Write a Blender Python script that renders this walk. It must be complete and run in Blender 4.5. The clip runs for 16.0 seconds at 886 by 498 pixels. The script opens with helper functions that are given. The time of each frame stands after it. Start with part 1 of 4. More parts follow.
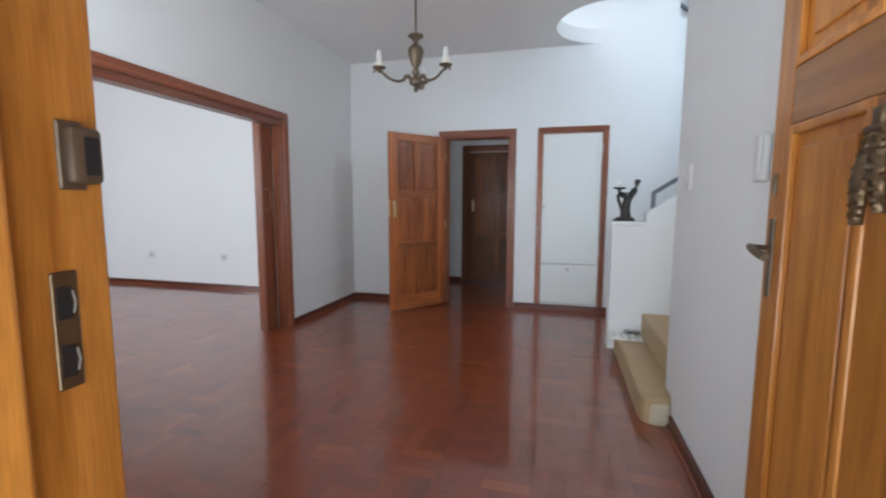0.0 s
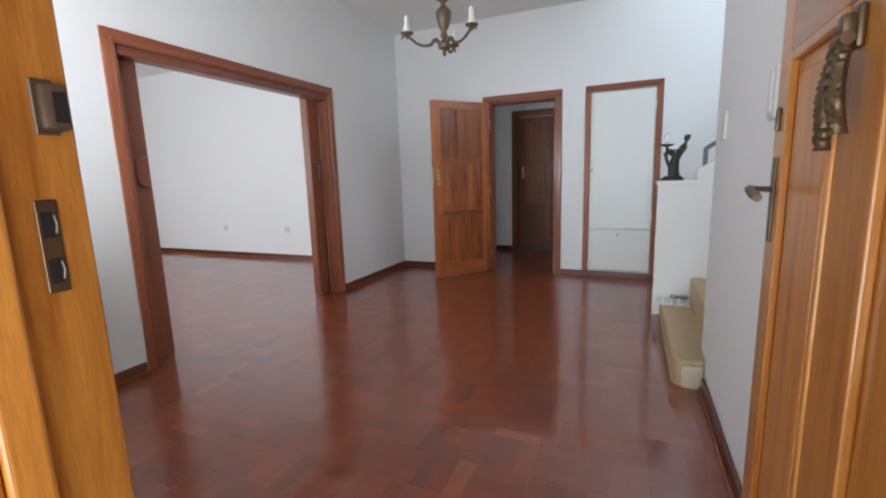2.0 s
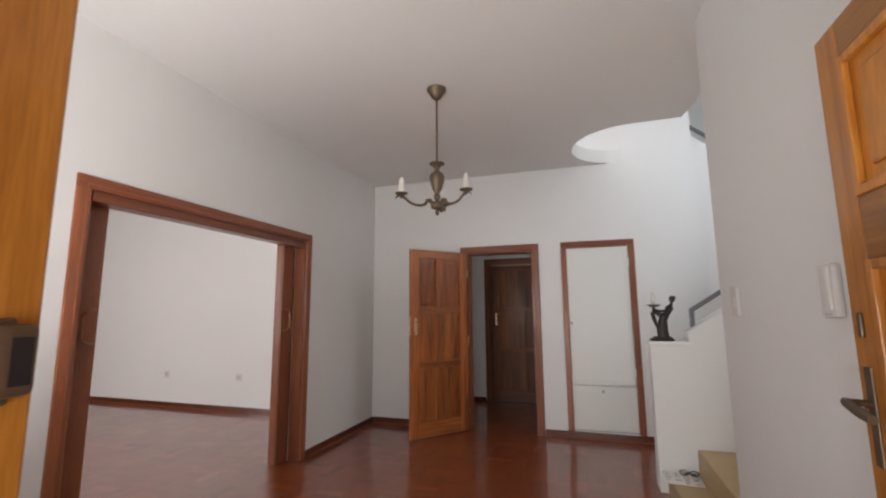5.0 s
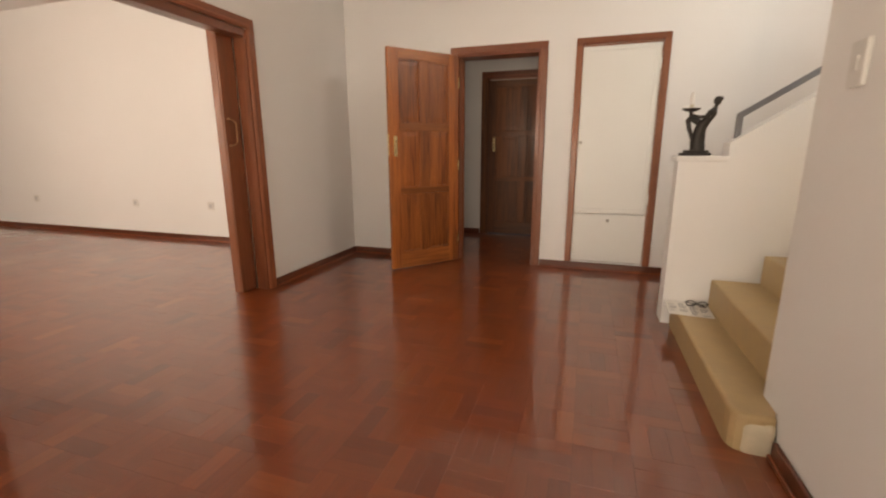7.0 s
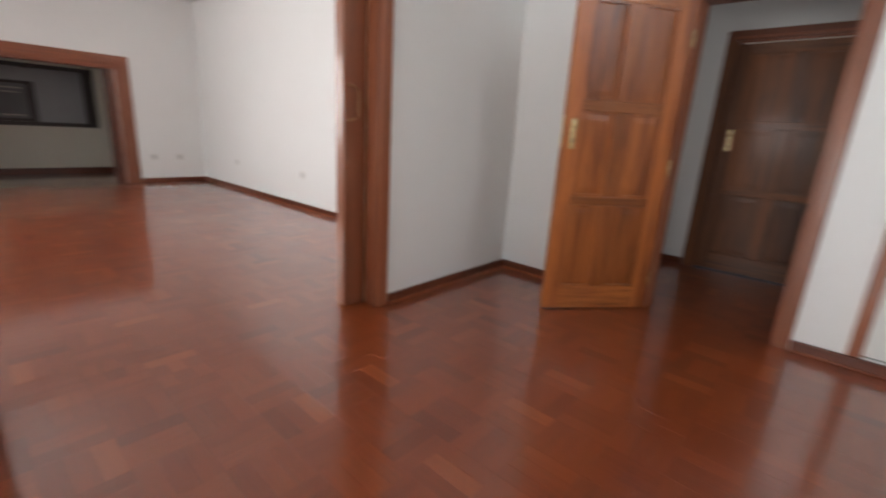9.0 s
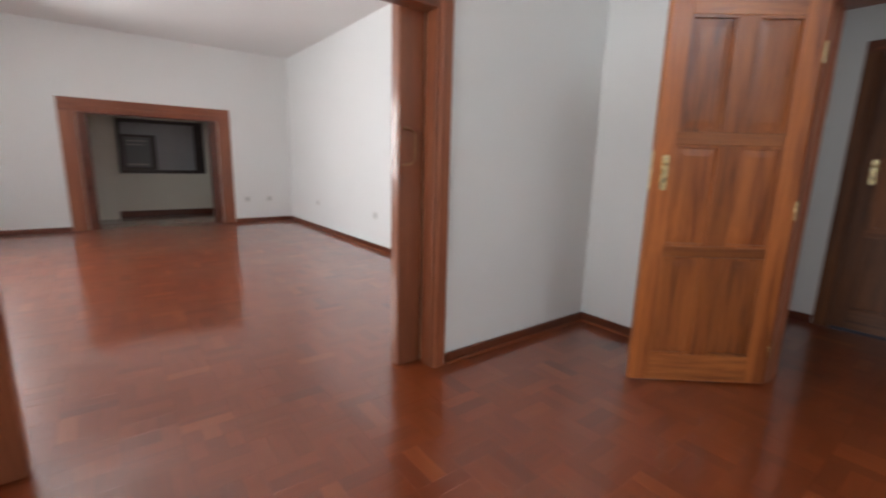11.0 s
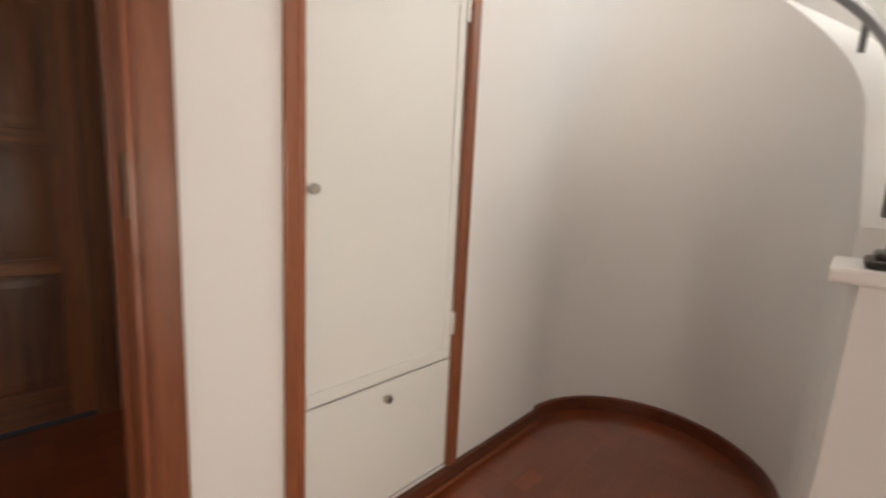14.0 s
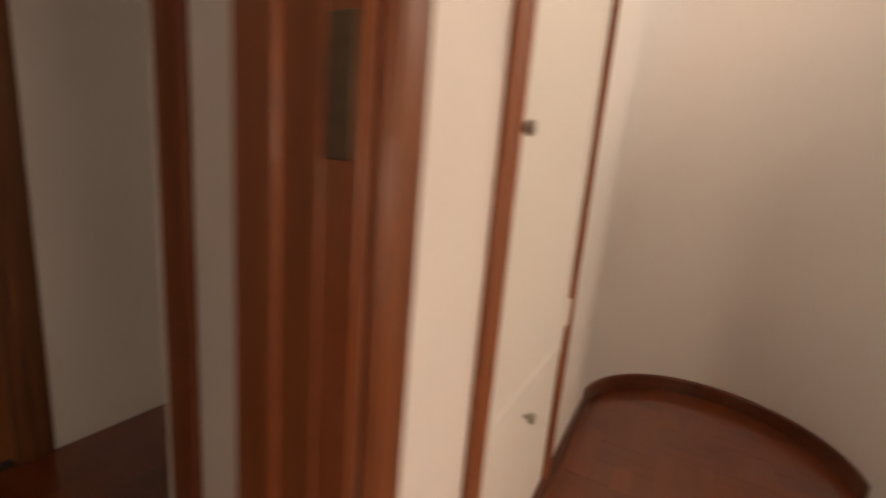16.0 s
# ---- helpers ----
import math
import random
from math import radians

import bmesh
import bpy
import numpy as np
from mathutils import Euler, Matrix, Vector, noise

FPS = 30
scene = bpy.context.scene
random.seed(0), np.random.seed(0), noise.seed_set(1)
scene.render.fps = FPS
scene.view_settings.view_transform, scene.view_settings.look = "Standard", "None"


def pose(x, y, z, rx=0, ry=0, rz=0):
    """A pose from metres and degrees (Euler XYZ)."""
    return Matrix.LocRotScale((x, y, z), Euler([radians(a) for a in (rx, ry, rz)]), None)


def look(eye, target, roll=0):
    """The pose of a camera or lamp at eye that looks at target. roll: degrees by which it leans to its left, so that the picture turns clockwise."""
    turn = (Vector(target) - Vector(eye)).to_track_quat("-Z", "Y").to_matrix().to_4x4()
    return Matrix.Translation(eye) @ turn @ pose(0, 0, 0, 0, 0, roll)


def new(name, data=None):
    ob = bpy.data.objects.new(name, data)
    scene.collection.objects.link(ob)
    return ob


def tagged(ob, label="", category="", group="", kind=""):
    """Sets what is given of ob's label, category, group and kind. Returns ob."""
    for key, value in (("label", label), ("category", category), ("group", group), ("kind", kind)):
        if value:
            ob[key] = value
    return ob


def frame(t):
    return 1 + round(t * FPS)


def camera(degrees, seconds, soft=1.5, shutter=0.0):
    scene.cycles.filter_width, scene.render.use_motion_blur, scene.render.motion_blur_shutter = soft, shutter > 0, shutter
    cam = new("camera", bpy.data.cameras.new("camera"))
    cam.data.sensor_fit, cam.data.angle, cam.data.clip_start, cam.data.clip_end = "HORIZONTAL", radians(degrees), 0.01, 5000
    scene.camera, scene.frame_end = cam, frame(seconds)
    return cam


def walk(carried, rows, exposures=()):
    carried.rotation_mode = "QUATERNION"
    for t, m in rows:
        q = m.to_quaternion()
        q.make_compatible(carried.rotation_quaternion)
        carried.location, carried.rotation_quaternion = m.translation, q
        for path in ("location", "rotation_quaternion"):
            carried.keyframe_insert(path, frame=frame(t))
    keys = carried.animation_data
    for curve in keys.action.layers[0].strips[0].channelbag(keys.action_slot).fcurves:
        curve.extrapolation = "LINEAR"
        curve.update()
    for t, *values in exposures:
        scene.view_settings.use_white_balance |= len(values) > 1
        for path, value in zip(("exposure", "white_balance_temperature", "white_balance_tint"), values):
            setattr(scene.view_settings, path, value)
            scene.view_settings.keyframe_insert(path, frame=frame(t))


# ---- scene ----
cam = camera(91.3, 16.0, soft=2.1, shutter=0.5)
PATH = [
    (0, (0.046, 0.228, 1.274), (-0.468, 2.15, 1.061), 0.2),
    (0.5, (0.166, 0.302, 1.269), (-0.584, 2.145, 1.062), -1.1),
    (1, (0.267, 0.267, 1.242), (-0.529, 2.087, 1.007), -1.4),
    (1.5, (0.302, 0.233, 1.195), (-0.505, 2.033, 0.865), -2.1),
    (2, (0.297, 0.239, 1.206), (-0.497, 2.044, 0.878), -1.8),
    (2.5, (0.291, 0.245, 1.254), (-0.506, 2.071, 1.071), -1.9),
    (3, (0.31, 0.252, 1.375), (-0.52, 2.062, 1.567), -1.3),
    (3.2, (0.304, 0.257, 1.379), (-0.515, 2.061, 1.651), -0.4),
    (5.3, (-0.013, 0.419, 1.371), (-0.607, 2.309, 1.645), -0.6),
    (5.5, (0.003, 0.476, 1.333), (-0.603, 2.371, 1.536), -0.8),
    (6, (-0.007, 0.639, 1.264), (-0.619, 2.542, 1.216), -1.3),
    (6.5, (-0.009, 0.817, 1.184), (-0.624, 2.688, 0.836), -1.3),
    (7, (-0.054, 1.061, 1.159), (-0.663, 2.914, 0.716), -0.2),
    (7.5, (-0.111, 1.363, 1.12), (-0.848, 3.147, 0.596), -0.3),
    (8, (-0.231, 1.704, 1.122), (-1.116, 3.418, 0.595), 1.9),
    (8.5, (-0.334, 2.032, 1.117), (-1.238, 3.742, 0.607), 3.3),
    (9, (-0.464, 2.205, 1.17), (-1.739, 3.654, 0.646), 3.4),
    (9.2, (-0.514, 2.247, 1.188), (-1.971, 3.51, 0.658), 2.7),
    (9.7, (-0.548, 2.330, 1.200), (-2.262, 3.315, 0.715), 2.2),
    (10.25, (-0.580, 2.405, 1.212), (-2.340, 3.305, 0.780), 1.8),
    (10.8, (-0.610, 2.480, 1.220), (-2.270, 3.540, 0.820), 1.6),
    (11.3, (-0.640, 2.548, 1.222), (-2.056, 3.928, 0.836), 1.6),
    (11.5, (-0.663, 2.590, 1.220), (-2.004, 4.022, 0.853), 1.5),
    (11.6, (-0.673, 2.638, 1.218), (-1.956, 4.131, 0.861), 1.4),
    (12, (-0.727, 2.882, 1.233), (-1.667, 4.618, 0.914), 2.3),
    (12.4, (-0.766, 3.163, 1.242), (-1.24, 5.085, 0.952), 1.6),
    (13, (-0.839, 3.61, 1.217), (-0.602, 5.58, 0.969), 2.0),
    (13.5, (-0.828, 3.97, 1.227), (0.032, 5.761, 0.991), 2.9),
    (14, (-0.762, 4.302, 1.253), (0.687, 5.649, 0.962), 2.8),
    (14.5, (-0.687, 4.453, 1.205), (1.021, 5.445, 0.891), 4.5),
    (15, (-0.655, 4.614, 1.192), (1.191, 5.305, 0.851), 6.4),
    (15.5, (-0.736, 4.808, 1.184), (1.088, 5.540, 0.818), 5.7),
    (16, (-0.886, 5.115, 1.158), (0.832, 6.058, 0.760), 4.9),
]
EXPOSURES = [
    (0.0, -0.45, 6100, 8), (2.0, -0.41, 6300, 9), (3.2, -0.73, 6450, 14), (5.3, -0.77, 7700, 17), (6.0, -0.63, 8900, 19), (7.0, -0.43, 10200, 21),
    (8.0, -0.30, 8500, 15), (9.0, -0.20, 7000, 12), (11.5, -0.15, 6700, 10), (12.5, -0.22, 7250, 13), (14.0, -0.27, 8800, 18), (14.5, -0.37, 9600, 21), (15.0, -0.58, 10500, 24), (15.5, -0.66, 12000, 28), (16.0, -0.37, 12800, 31),
]
walk(cam, [(t, look(eye, target, roll)) for t, eye, target, roll in PATH], EXPOSURES)

# ---- world, sun, large lights ----
world = bpy.data.worlds.new("world")
scene.world = world
world.use_nodes = True
wn = world.node_tree
sky = wn.nodes.new("ShaderNodeTexSky")
sky.sky_type = "NISHITA"
sky.sun_disc = False
sky.sun_elevation = radians(62)
sky.sun_rotation = radians(160)
wn.links.new(sky.outputs[0], wn.nodes["Background"].inputs[0])
wn.nodes["Background"].inputs[1].default_value = 0.12


def sun_lamp():
    d = bpy.data.lights.new("sun", "SUN")
    d.energy, d.angle, d.color = 5.0, radians(0.5), (1.0, 0.95, 0.86)
    o = new("sun", d)
    a, e = radians(160), radians(62)
    v = Vector((math.sin(a) * math.cos(e), math.cos(a) * math.cos(e), math.sin(e)))
    o.matrix_world = look(v * 30, (0, 0, 0))


def opening_light(eye, target, w, h, power, color):
    d = bpy.data.lights.new("daylight_fill", "AREA")
    d.shape, d.size, d.size_y, d.energy, d.color = "RECTANGLE", w, h, power, color
    o = new("daylight_fill", d)
    o.matrix_world = look(eye, target)


sun_lamp()
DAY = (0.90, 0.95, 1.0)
opening_light((0.0, -1.05, 0.80), (-0.5, 1.7, 3.0), 1.6, 1.5, 80, DAY)
# Fill lamp behind an added, unseen hall window, tilted up at the ceiling.
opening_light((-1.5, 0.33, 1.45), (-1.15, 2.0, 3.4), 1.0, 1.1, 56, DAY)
opening_light((-4.6, 0.35, 1.65), (-3.9, 4.9, 1.8), 1.9, 1.4, 36, DAY)
opening_light((-7.4, 0.35, 1.65), (-2.0, 4.5, 1.6), 1.9, 1.4, 138, DAY)
opening_light((2.2, 2.72, 3.0), (2.0, 4.6, 3.2), 1.1, 1.6, 26, (0.54, 0.77, 1.0))
# Fill lamp at an added east window, brightening the hall's west wall.
opening_light((3.3, 3.7, 3.75), (-2.5, 4.5, 1.0), 1.1, 1.5, 31, (0.86, 0.94, 1.0))
# Fill lamp at an added landing window, aimed down at the rounded recess.
opening_light((-1.28, 4.5, 4.3), (1.5, 4.7, 1.4), 1.3, 1.1, 42, (0.88, 0.92, 1.0))
# Weak fill lamp at an added corridor end window.
opening_light((-3.16, 6.3, 1.7), (0, 6.4, 2.5), 0.8, 1.0, 2.4, DAY)


# ---- materials ----
def base_material(name, rough, metal=0.0):
    m = bpy.data.materials.new(name)
    m.use_nodes = True
    b = m.node_tree.nodes["Principled BSDF"]
    b.inputs["Roughness"].default_value = rough
    b.inputs["Metallic"].default_value = metal
    return m, m.node_tree, b


def coords(nt, scale, space="Object"):
    tc = nt.nodes.new("ShaderNodeTexCoord")
    mp = nt.nodes.new("ShaderNodeMapping")
    mp.inputs["Scale"].default_value = scale
    nt.links.new(tc.outputs[space], mp.inputs[0])
    return mp.outputs[0]


def noise_tex(nt, vec, scale, detail=4, rough=0.55, distort=0.0):
    n = nt.nodes.new("ShaderNodeTexNoise")
    n.inputs["Scale"].default_value = scale
    n.inputs["Detail"].default_value = detail
    n.inputs["Roughness"].default_value = rough
    n.inputs["Distortion"].default_value = distort
    nt.links.new(vec, n.inputs["Vector"])
    return n.outputs[0]


def ramp(nt, fac, stops):
    r = nt.nodes.new("ShaderNodeValToRGB")
    e = r.color_ramp.elements
    while len(e) < len(stops):
        e.new(0.5)
    for el, (p, c) in zip(e, stops):
        el.position, el.color = p, (*c, 1)
    nt.links.new(fac, r.inputs[0])
    return r.outputs[0]


def mixed(nt, mode, fac, a, b):
    m = nt.nodes.new("ShaderNodeMix")
    m.data_type, m.blend_type = "RGBA", mode
    for sock, v in ((m.inputs[0], fac), (m.inputs[6], a), (m.inputs[7], b)):
        if isinstance(v, (int, float)):
            sock.default_value = v
        elif isinstance(v, tuple):
            sock.default_value = (*v, 1)
        else:
            nt.links.new(v, sock)
    return m.outputs[2]


def bumped(nt, b, height, strength, dist=0.01):
    bp = nt.nodes.new("ShaderNodeBump")
    bp.inputs["Strength"].default_value = strength
    bp.inputs["Distance"].default_value = dist
    nt.links.new(height, bp.inputs["Height"])
    nt.links.new(bp.outputs[0], b.inputs["Normal"])


def spread_rough(nt, b, fac, lo, hi):
    mr = nt.nodes.new("ShaderNodeMapRange")
    mr.inputs[3].default_value, mr.inputs[4].default_value = lo, hi
    nt.links.new(fac, mr.inputs[0])
    nt.links.new(mr.outputs[0], b.inputs["Roughness"])


def plaster(name, color, rough=0.6, stain=0.06):
    m, nt, b = base_material(name, rough)
    v = coords(nt, (1, 1, 1))
    big = noise_tex(nt, v, 0.9, 5)
    fine = noise_tex(nt, v, 55, 4)
    dark = tuple(c * (1 - stain) for c in color)
    c = mixed(nt, "MIX", big, dark, color)
    nt.links.new(c, b.inputs["Base Color"])
    mid = noise_tex(nt, v, 7, 4)
    bumped(nt, b, mixed(nt, "MIX", 0.35, fine, mid), 0.12, 0.006)
    spread_rough(nt, b, mid, rough - 0.08, rough + 0.1)
    return m


def wood(name, dark, light, along="z", rough=0.3, ring=1.0, coat=0.3):
    m, nt, b = base_material(name, rough)
    k = {"x": (0.07, 1, 1), "y": (1, 0.07, 1), "z": (1, 1, 0.07)}[along]
    oi = nt.nodes.new("ShaderNodeObjectInfo")
    tc = nt.nodes.new("ShaderNodeTexCoord")
    add = nt.nodes.new("ShaderNodeVectorMath")
    add.operation = "MULTIPLY_ADD"
    add.inputs[1].default_value = (1, 1, 1)
    sc = nt.nodes.new("ShaderNodeVectorMath")
    sc.operation = "SCALE"
    sc.inputs[0].default_value = (7.1, 5.3, 9.7)
    nt.links.new(oi.outputs["Random"], sc.inputs["Scale"])
    nt.links.new(tc.outputs["Object"], add.inputs[0])
    nt.links.new(sc.outputs[0], add.inputs[2])
    mp = nt.nodes.new("ShaderNodeMapping")
    mp.inputs["Scale"].default_value = k
    nt.links.new(add.outputs[0], mp.inputs[0])
    v = mp.outputs[0]
    broad = noise_tex(nt, v, 9 * ring, 3, 0.5, 0.6)
    w = nt.nodes.new("ShaderNodeTexNoise")
    w.inputs["Scale"].default_value = 34 * ring
    w.inputs["Detail"].default_value = 6
    w.inputs["Distortion"].default_value = 0.8
    nt.links.new(v, w.inputs["Vector"])
    pores = noise_tex(nt, v, 230, 3)
    f = mixed(nt, "MIX", 0.5, broad, w.outputs[0])
    c = ramp(nt, f, [(0.33, dark), (0.52, tuple((a + 2 * d) / 3 for a, d in zip(dark, light))), (0.68, light)])
    c = mixed(nt, "MULTIPLY", 0.3, c, ramp(nt, pores, [(0.35, (0.45, 0.4, 0.35)), (0.6, (1, 1, 1))]))
    hv = nt.nodes.new("ShaderNodeHueSaturation")
    mr = nt.nodes.new("ShaderNodeMapRange")
    mr.inputs[3].default_value, mr.inputs[4].default_value = 0.72, 1.18
    nt.links.new(oi.outputs["Random"], mr.inputs[0])
    nt.links.new(mr.outputs[0], hv.inputs["Value"])
    nt.links.new(c, hv.inputs["Color"])
    nt.links.new(hv.outputs[0], b.inputs["Base Color"])
    b.inputs["Coat Weight"].default_value = coat
    b.inputs["Coat Roughness"].default_value = 0.12
    bumped(nt, b, pores, 0.12, 0.002)
    spread_rough(nt, b, broad, rough - 0.08, rough + 0.12)
    return m


def parquet(name, along, per_island):
    m, nt, b = base_material(name, 0.2)
    k = (0.08, 1, 1) if along == "x" else (1, 0.08, 1)
    tc = nt.nodes.new("ShaderNodeNewGeometry")
    mp = nt.nodes.new("ShaderNodeMapping")
    mp.inputs["Scale"].default_value = k
    nt.links.new(tc.outputs["Position"], mp.inputs[0])
    grain = noise_tex(nt, mp.outputs[0], 60, 5, 0.6)
    if per_island:
        rnd = tc.outputs["Random Per Island"]
    else:
        rnd = nt.nodes.new("ShaderNodeObjectInfo").outputs["Random"]
    tone = ramp(nt, rnd, [(0.0, (0.168, 0.0285, 0.0062)), (0.07, (0.204, 0.0360, 0.0074)), (0.5, (0.226, 0.0415, 0.0084)), (0.92, (0.248, 0.0480, 0.0102)), (1.0, (0.305, 0.068, 0.016))])
    c = mixed(nt, "MULTIPLY", 0.25, tone, ramp(nt, grain, [(0.3, (0.62, 0.58, 0.54)), (0.65, (1.12, 1.12, 1.12))]))
    big = noise_tex(nt, tc.outputs["Position"], 1.3, 4)
    c = mixed(nt, "MULTIPLY", 0.3, c, ramp(nt, big, [(0.3, (0.76, 0.74, 0.72)), (0.7, (1.08, 1.08, 1.08))]))
    nt.links.new(c, b.inputs["Base Color"])
    b.inputs["Coat Weight"].default_value = 1.0
    b.inputs["Coat IOR"].default_value = 1.58
    wax = noise_tex(nt, tc.outputs["Position"], 5, 4, 0.6)
    cr = nt.nodes.new("ShaderNodeMapRange")
    cr.inputs[3].default_value, cr.inputs[4].default_value = 0.05, 0.17
    nt.links.new(wax, cr.inputs[0])
    nt.links.new(cr.outputs[0], b.inputs["Coat Roughness"])
    wave = nt.nodes.new("ShaderNodeBump")
    wave.inputs["Strength"].default_value = 0.12
    wave.inputs["Distance"].default_value = 0.004
    nt.links.new(noise_tex(nt, tc.outputs["Position"], 14, 2), wave.inputs["Height"])
    nt.links.new(wave.outputs[0], b.inputs["Coat Normal"])
    spread_rough(nt, b, big, 0.30, 0.45)
    return m


def plain(name, color, rough, metal=0.0, vary=0.2, scale=30, bump=0.05):
    m, nt, b = base_material(name, rough, metal)
    v = coords(nt, (1, 1, 1))
    n = noise_tex(nt, v, scale, 4)
    c = mixed(nt, "MIX", n, tuple(x * (1 - vary) for x in color), tuple(min(1, x * (1 + vary)) for x in color))
    nt.links.new(c, b.inputs["Base Color"])
    bumped(nt, b, n, bump, 0.003)
    spread_rough(nt, b, n, max(0.03, rough - 0.1), min(1, rough + 0.1))
    return m


WALL = plaster("white_wall_paint", (0.83, 0.83, 0.82))
CEIL = plaster("ceiling_paint", (0.82, 0.81, 0.80), 0.8)
CUPB = plaster("white_gloss_paint", (0.78, 0.79, 0.76), 0.38, 0.03)
DOOR_Z = wood("varnished_door_wood", (0.140, 0.031, 0.007), (0.47, 0.140, 0.033), "z", 0.34)
DOOR_X = wood("varnished_rail_wood", (0.17, 0.042, 0.009), (0.46, 0.143, 0.033), "x", 0.34)
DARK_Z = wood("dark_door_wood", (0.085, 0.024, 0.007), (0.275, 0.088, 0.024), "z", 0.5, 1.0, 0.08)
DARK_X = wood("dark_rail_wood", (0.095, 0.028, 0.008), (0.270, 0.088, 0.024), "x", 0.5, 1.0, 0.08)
# Paler than the other trims: grazing sheen is mixed into this colour.
TRIM_Z = wood("mahogany_upright_with_sheen", (0.22, 0.064, 0.028), (0.37, 0.118, 0.052), "z", 0.38, 0.7)
TRIM_X = wood("mahogany_trim_x", (0.19, 0.048, 0.019), (0.32, 0.09, 0.036), "x", 0.32, 0.7)
TRIM_Y = wood("mahogany_trim_y", (0.19, 0.048, 0.019), (0.32, 0.09, 0.036), "y", 0.32, 0.7)
SKIRT_X = wood("dark_skirting_x", (0.085, 0.020, 0.009), (0.17, 0.042, 0.018), "x", 0.3, 0.8)
SKIRT_Y = wood("dark_skirting_y", (0.085, 0.020, 0.009), (0.17, 0.042, 0.018), "y", 0.3, 0.8)
GOLD_Z = wood("golden_front_door_wood", (0.40, 0.130, 0.017), (0.72, 0.300, 0.054), "z", 0.3)
GOLD_X = wood("golden_front_rail_wood", (0.34, 0.115, 0.018), (0.56, 0.245, 0.050), "x", 0.3)
STAIR = plain("tan_stair_covering", (0.44, 0.31, 0.165), 0.5, 0, 0.14, 14, 0.08)
STONE = plain("worn_beige_step_stone", (0.52, 0.45, 0.33), 0.6, 0, 0.25, 18, 0.3)
BRASS = plain("polished_brass", (0.88, 0.70, 0.40), 0.26, 1.0, 0.15, 60)
COPPER = plain("worn_copper", (0.38, 0.20, 0.11), 0.36, 0.9, 0.25, 60, 0.1)
BRONZE = plain("aged_bronze", (0.17, 0.115, 0.065), 0.45, 0.85, 0.35, 45, 0.2)
PEWTER = plain("antique_brown_metal", (0.17, 0.125, 0.085), 0.45, 0.7, 0.3, 60, 0.1)
BLACK = plain("black_bronze_cast", (0.035, 0.030, 0.027), 0.38, 0.3, 0.4, 60, 0.1)
RAIL = plain("grey_painted_steel", (0.17, 0.17, 0.18), 0.4, 0.3, 0.15, 40)
KNOB = plain("brushed_nickel", (0.42, 0.40, 0.36), 0.3, 1.0, 0.1, 80)
PLAST = plain("ivory_plastic", (0.70, 0.69, 0.66), 0.4, 0, 0.03, 40)
GREYP = plain("grey_plastic", (0.52, 0.52, 0.52), 0.4, 0, 0.1, 40)
CANDLE = plain("ivory_candle_sleeve", (0.72, 0.68, 0.58), 0.45, 0, 0.08, 60)
PAPER = plain("newsprint", (0.72, 0.70, 0.66), 0.85, 0, 0.05, 50)
INK = plain("grey_print", (0.30, 0.30, 0.31), 0.85, 0, 0.2, 90)
RUBBER = plain("black_plastic", (0.02, 0.02, 0.022), 0.35, 0, 0.2, 60)
WFRAME = plain("dark_window_frame", (0.045, 0.035, 0.032), 0.4, 0, 0.2, 40)
PANE = plain("frosted_grey_pane", (0.32, 0.325, 0.34), 0.35, 0, 0.08, 4, 0.02)
CREAM = plaster("cream_wall_paint", (0.72, 0.69, 0.60), 0.6)
# Dark grey that puts the dimness behind the inner window into the colour.
DULL = plain("dim_space_grey", (0.16, 0.16, 0.17), 0.7, 0, 0.15, 5)
EARTH = plain("grey_paving", (0.38, 0.35, 0.31), 0.85, 0, 0.3, 3, 0.3)
SLAB = plain("floor_screed", (0.06, 0.025, 0.015), 0.8, 0, 0.3, 20)


def glass_material(name, rough, color):
    m, nt, b = base_material(name, rough)
    b.inputs["Base Color"].default_value = (*color, 1)
    b.inputs["Transmission Weight"].default_value = 1.0
    b.inputs["IOR"].default_value = 1.45
    return m


GLASS = glass_material("window_glass", 0.02, (0.95, 0.97, 0.97))
BULB = glass_material("frosted_bulb_glass", 0.35, (0.96, 0.95, 0.92))
BULB.node_tree.nodes["Principled BSDF"].inputs["Transmission Weight"].default_value = 0.45


# ---- mesh helpers ----
def box(bm, x0, x1, y0, y1, z0, z1, bevel=0.0, seg=1):
    g = bmesh.ops.create_cube(bm, size=1.0, matrix=Matrix.Translation(((x0 + x1) / 2, (y0 + y1) / 2, (z0 + z1) / 2)) @ Matrix.Diagonal((abs(x1 - x0), abs(y1 - y0), abs(z1 - z0), 1)))
    if bevel:
        es = {e for v in g["verts"] for e in v.link_edges}
        bmesh.ops.bevel(bm, geom=list(es), offset=bevel, segments=seg, affect="EDGES", profile=0.5)
    return bm


def boxed(x0, x1, y0, y1, z0, z1, bevel=0.0, seg=1):
    return box(bmesh.new(), x0, x1, y0, y1, z0, z1, bevel, seg)


def lathe(bm, profile, seg=20, m=Matrix.Identity(4)):
    """Turn (radius, height) pairs round z."""
    rings = []
    for r, z in profile:
        rings.append([bm.verts.new(m @ Vector((max(r, 1e-4) * math.cos(2 * math.pi * i / seg), max(r, 1e-4) * math.sin(2 * math.pi * i / seg), z))) for i in range(seg)])
    for a, b in zip(rings, rings[1:]):
        for i in range(seg):
            bm.faces.new((a[i], a[(i + 1) % seg], b[(i + 1) % seg], b[i]))
    bm.faces.new(rings[0][::-1])
    bm.faces.new(rings[-1])
    return bm


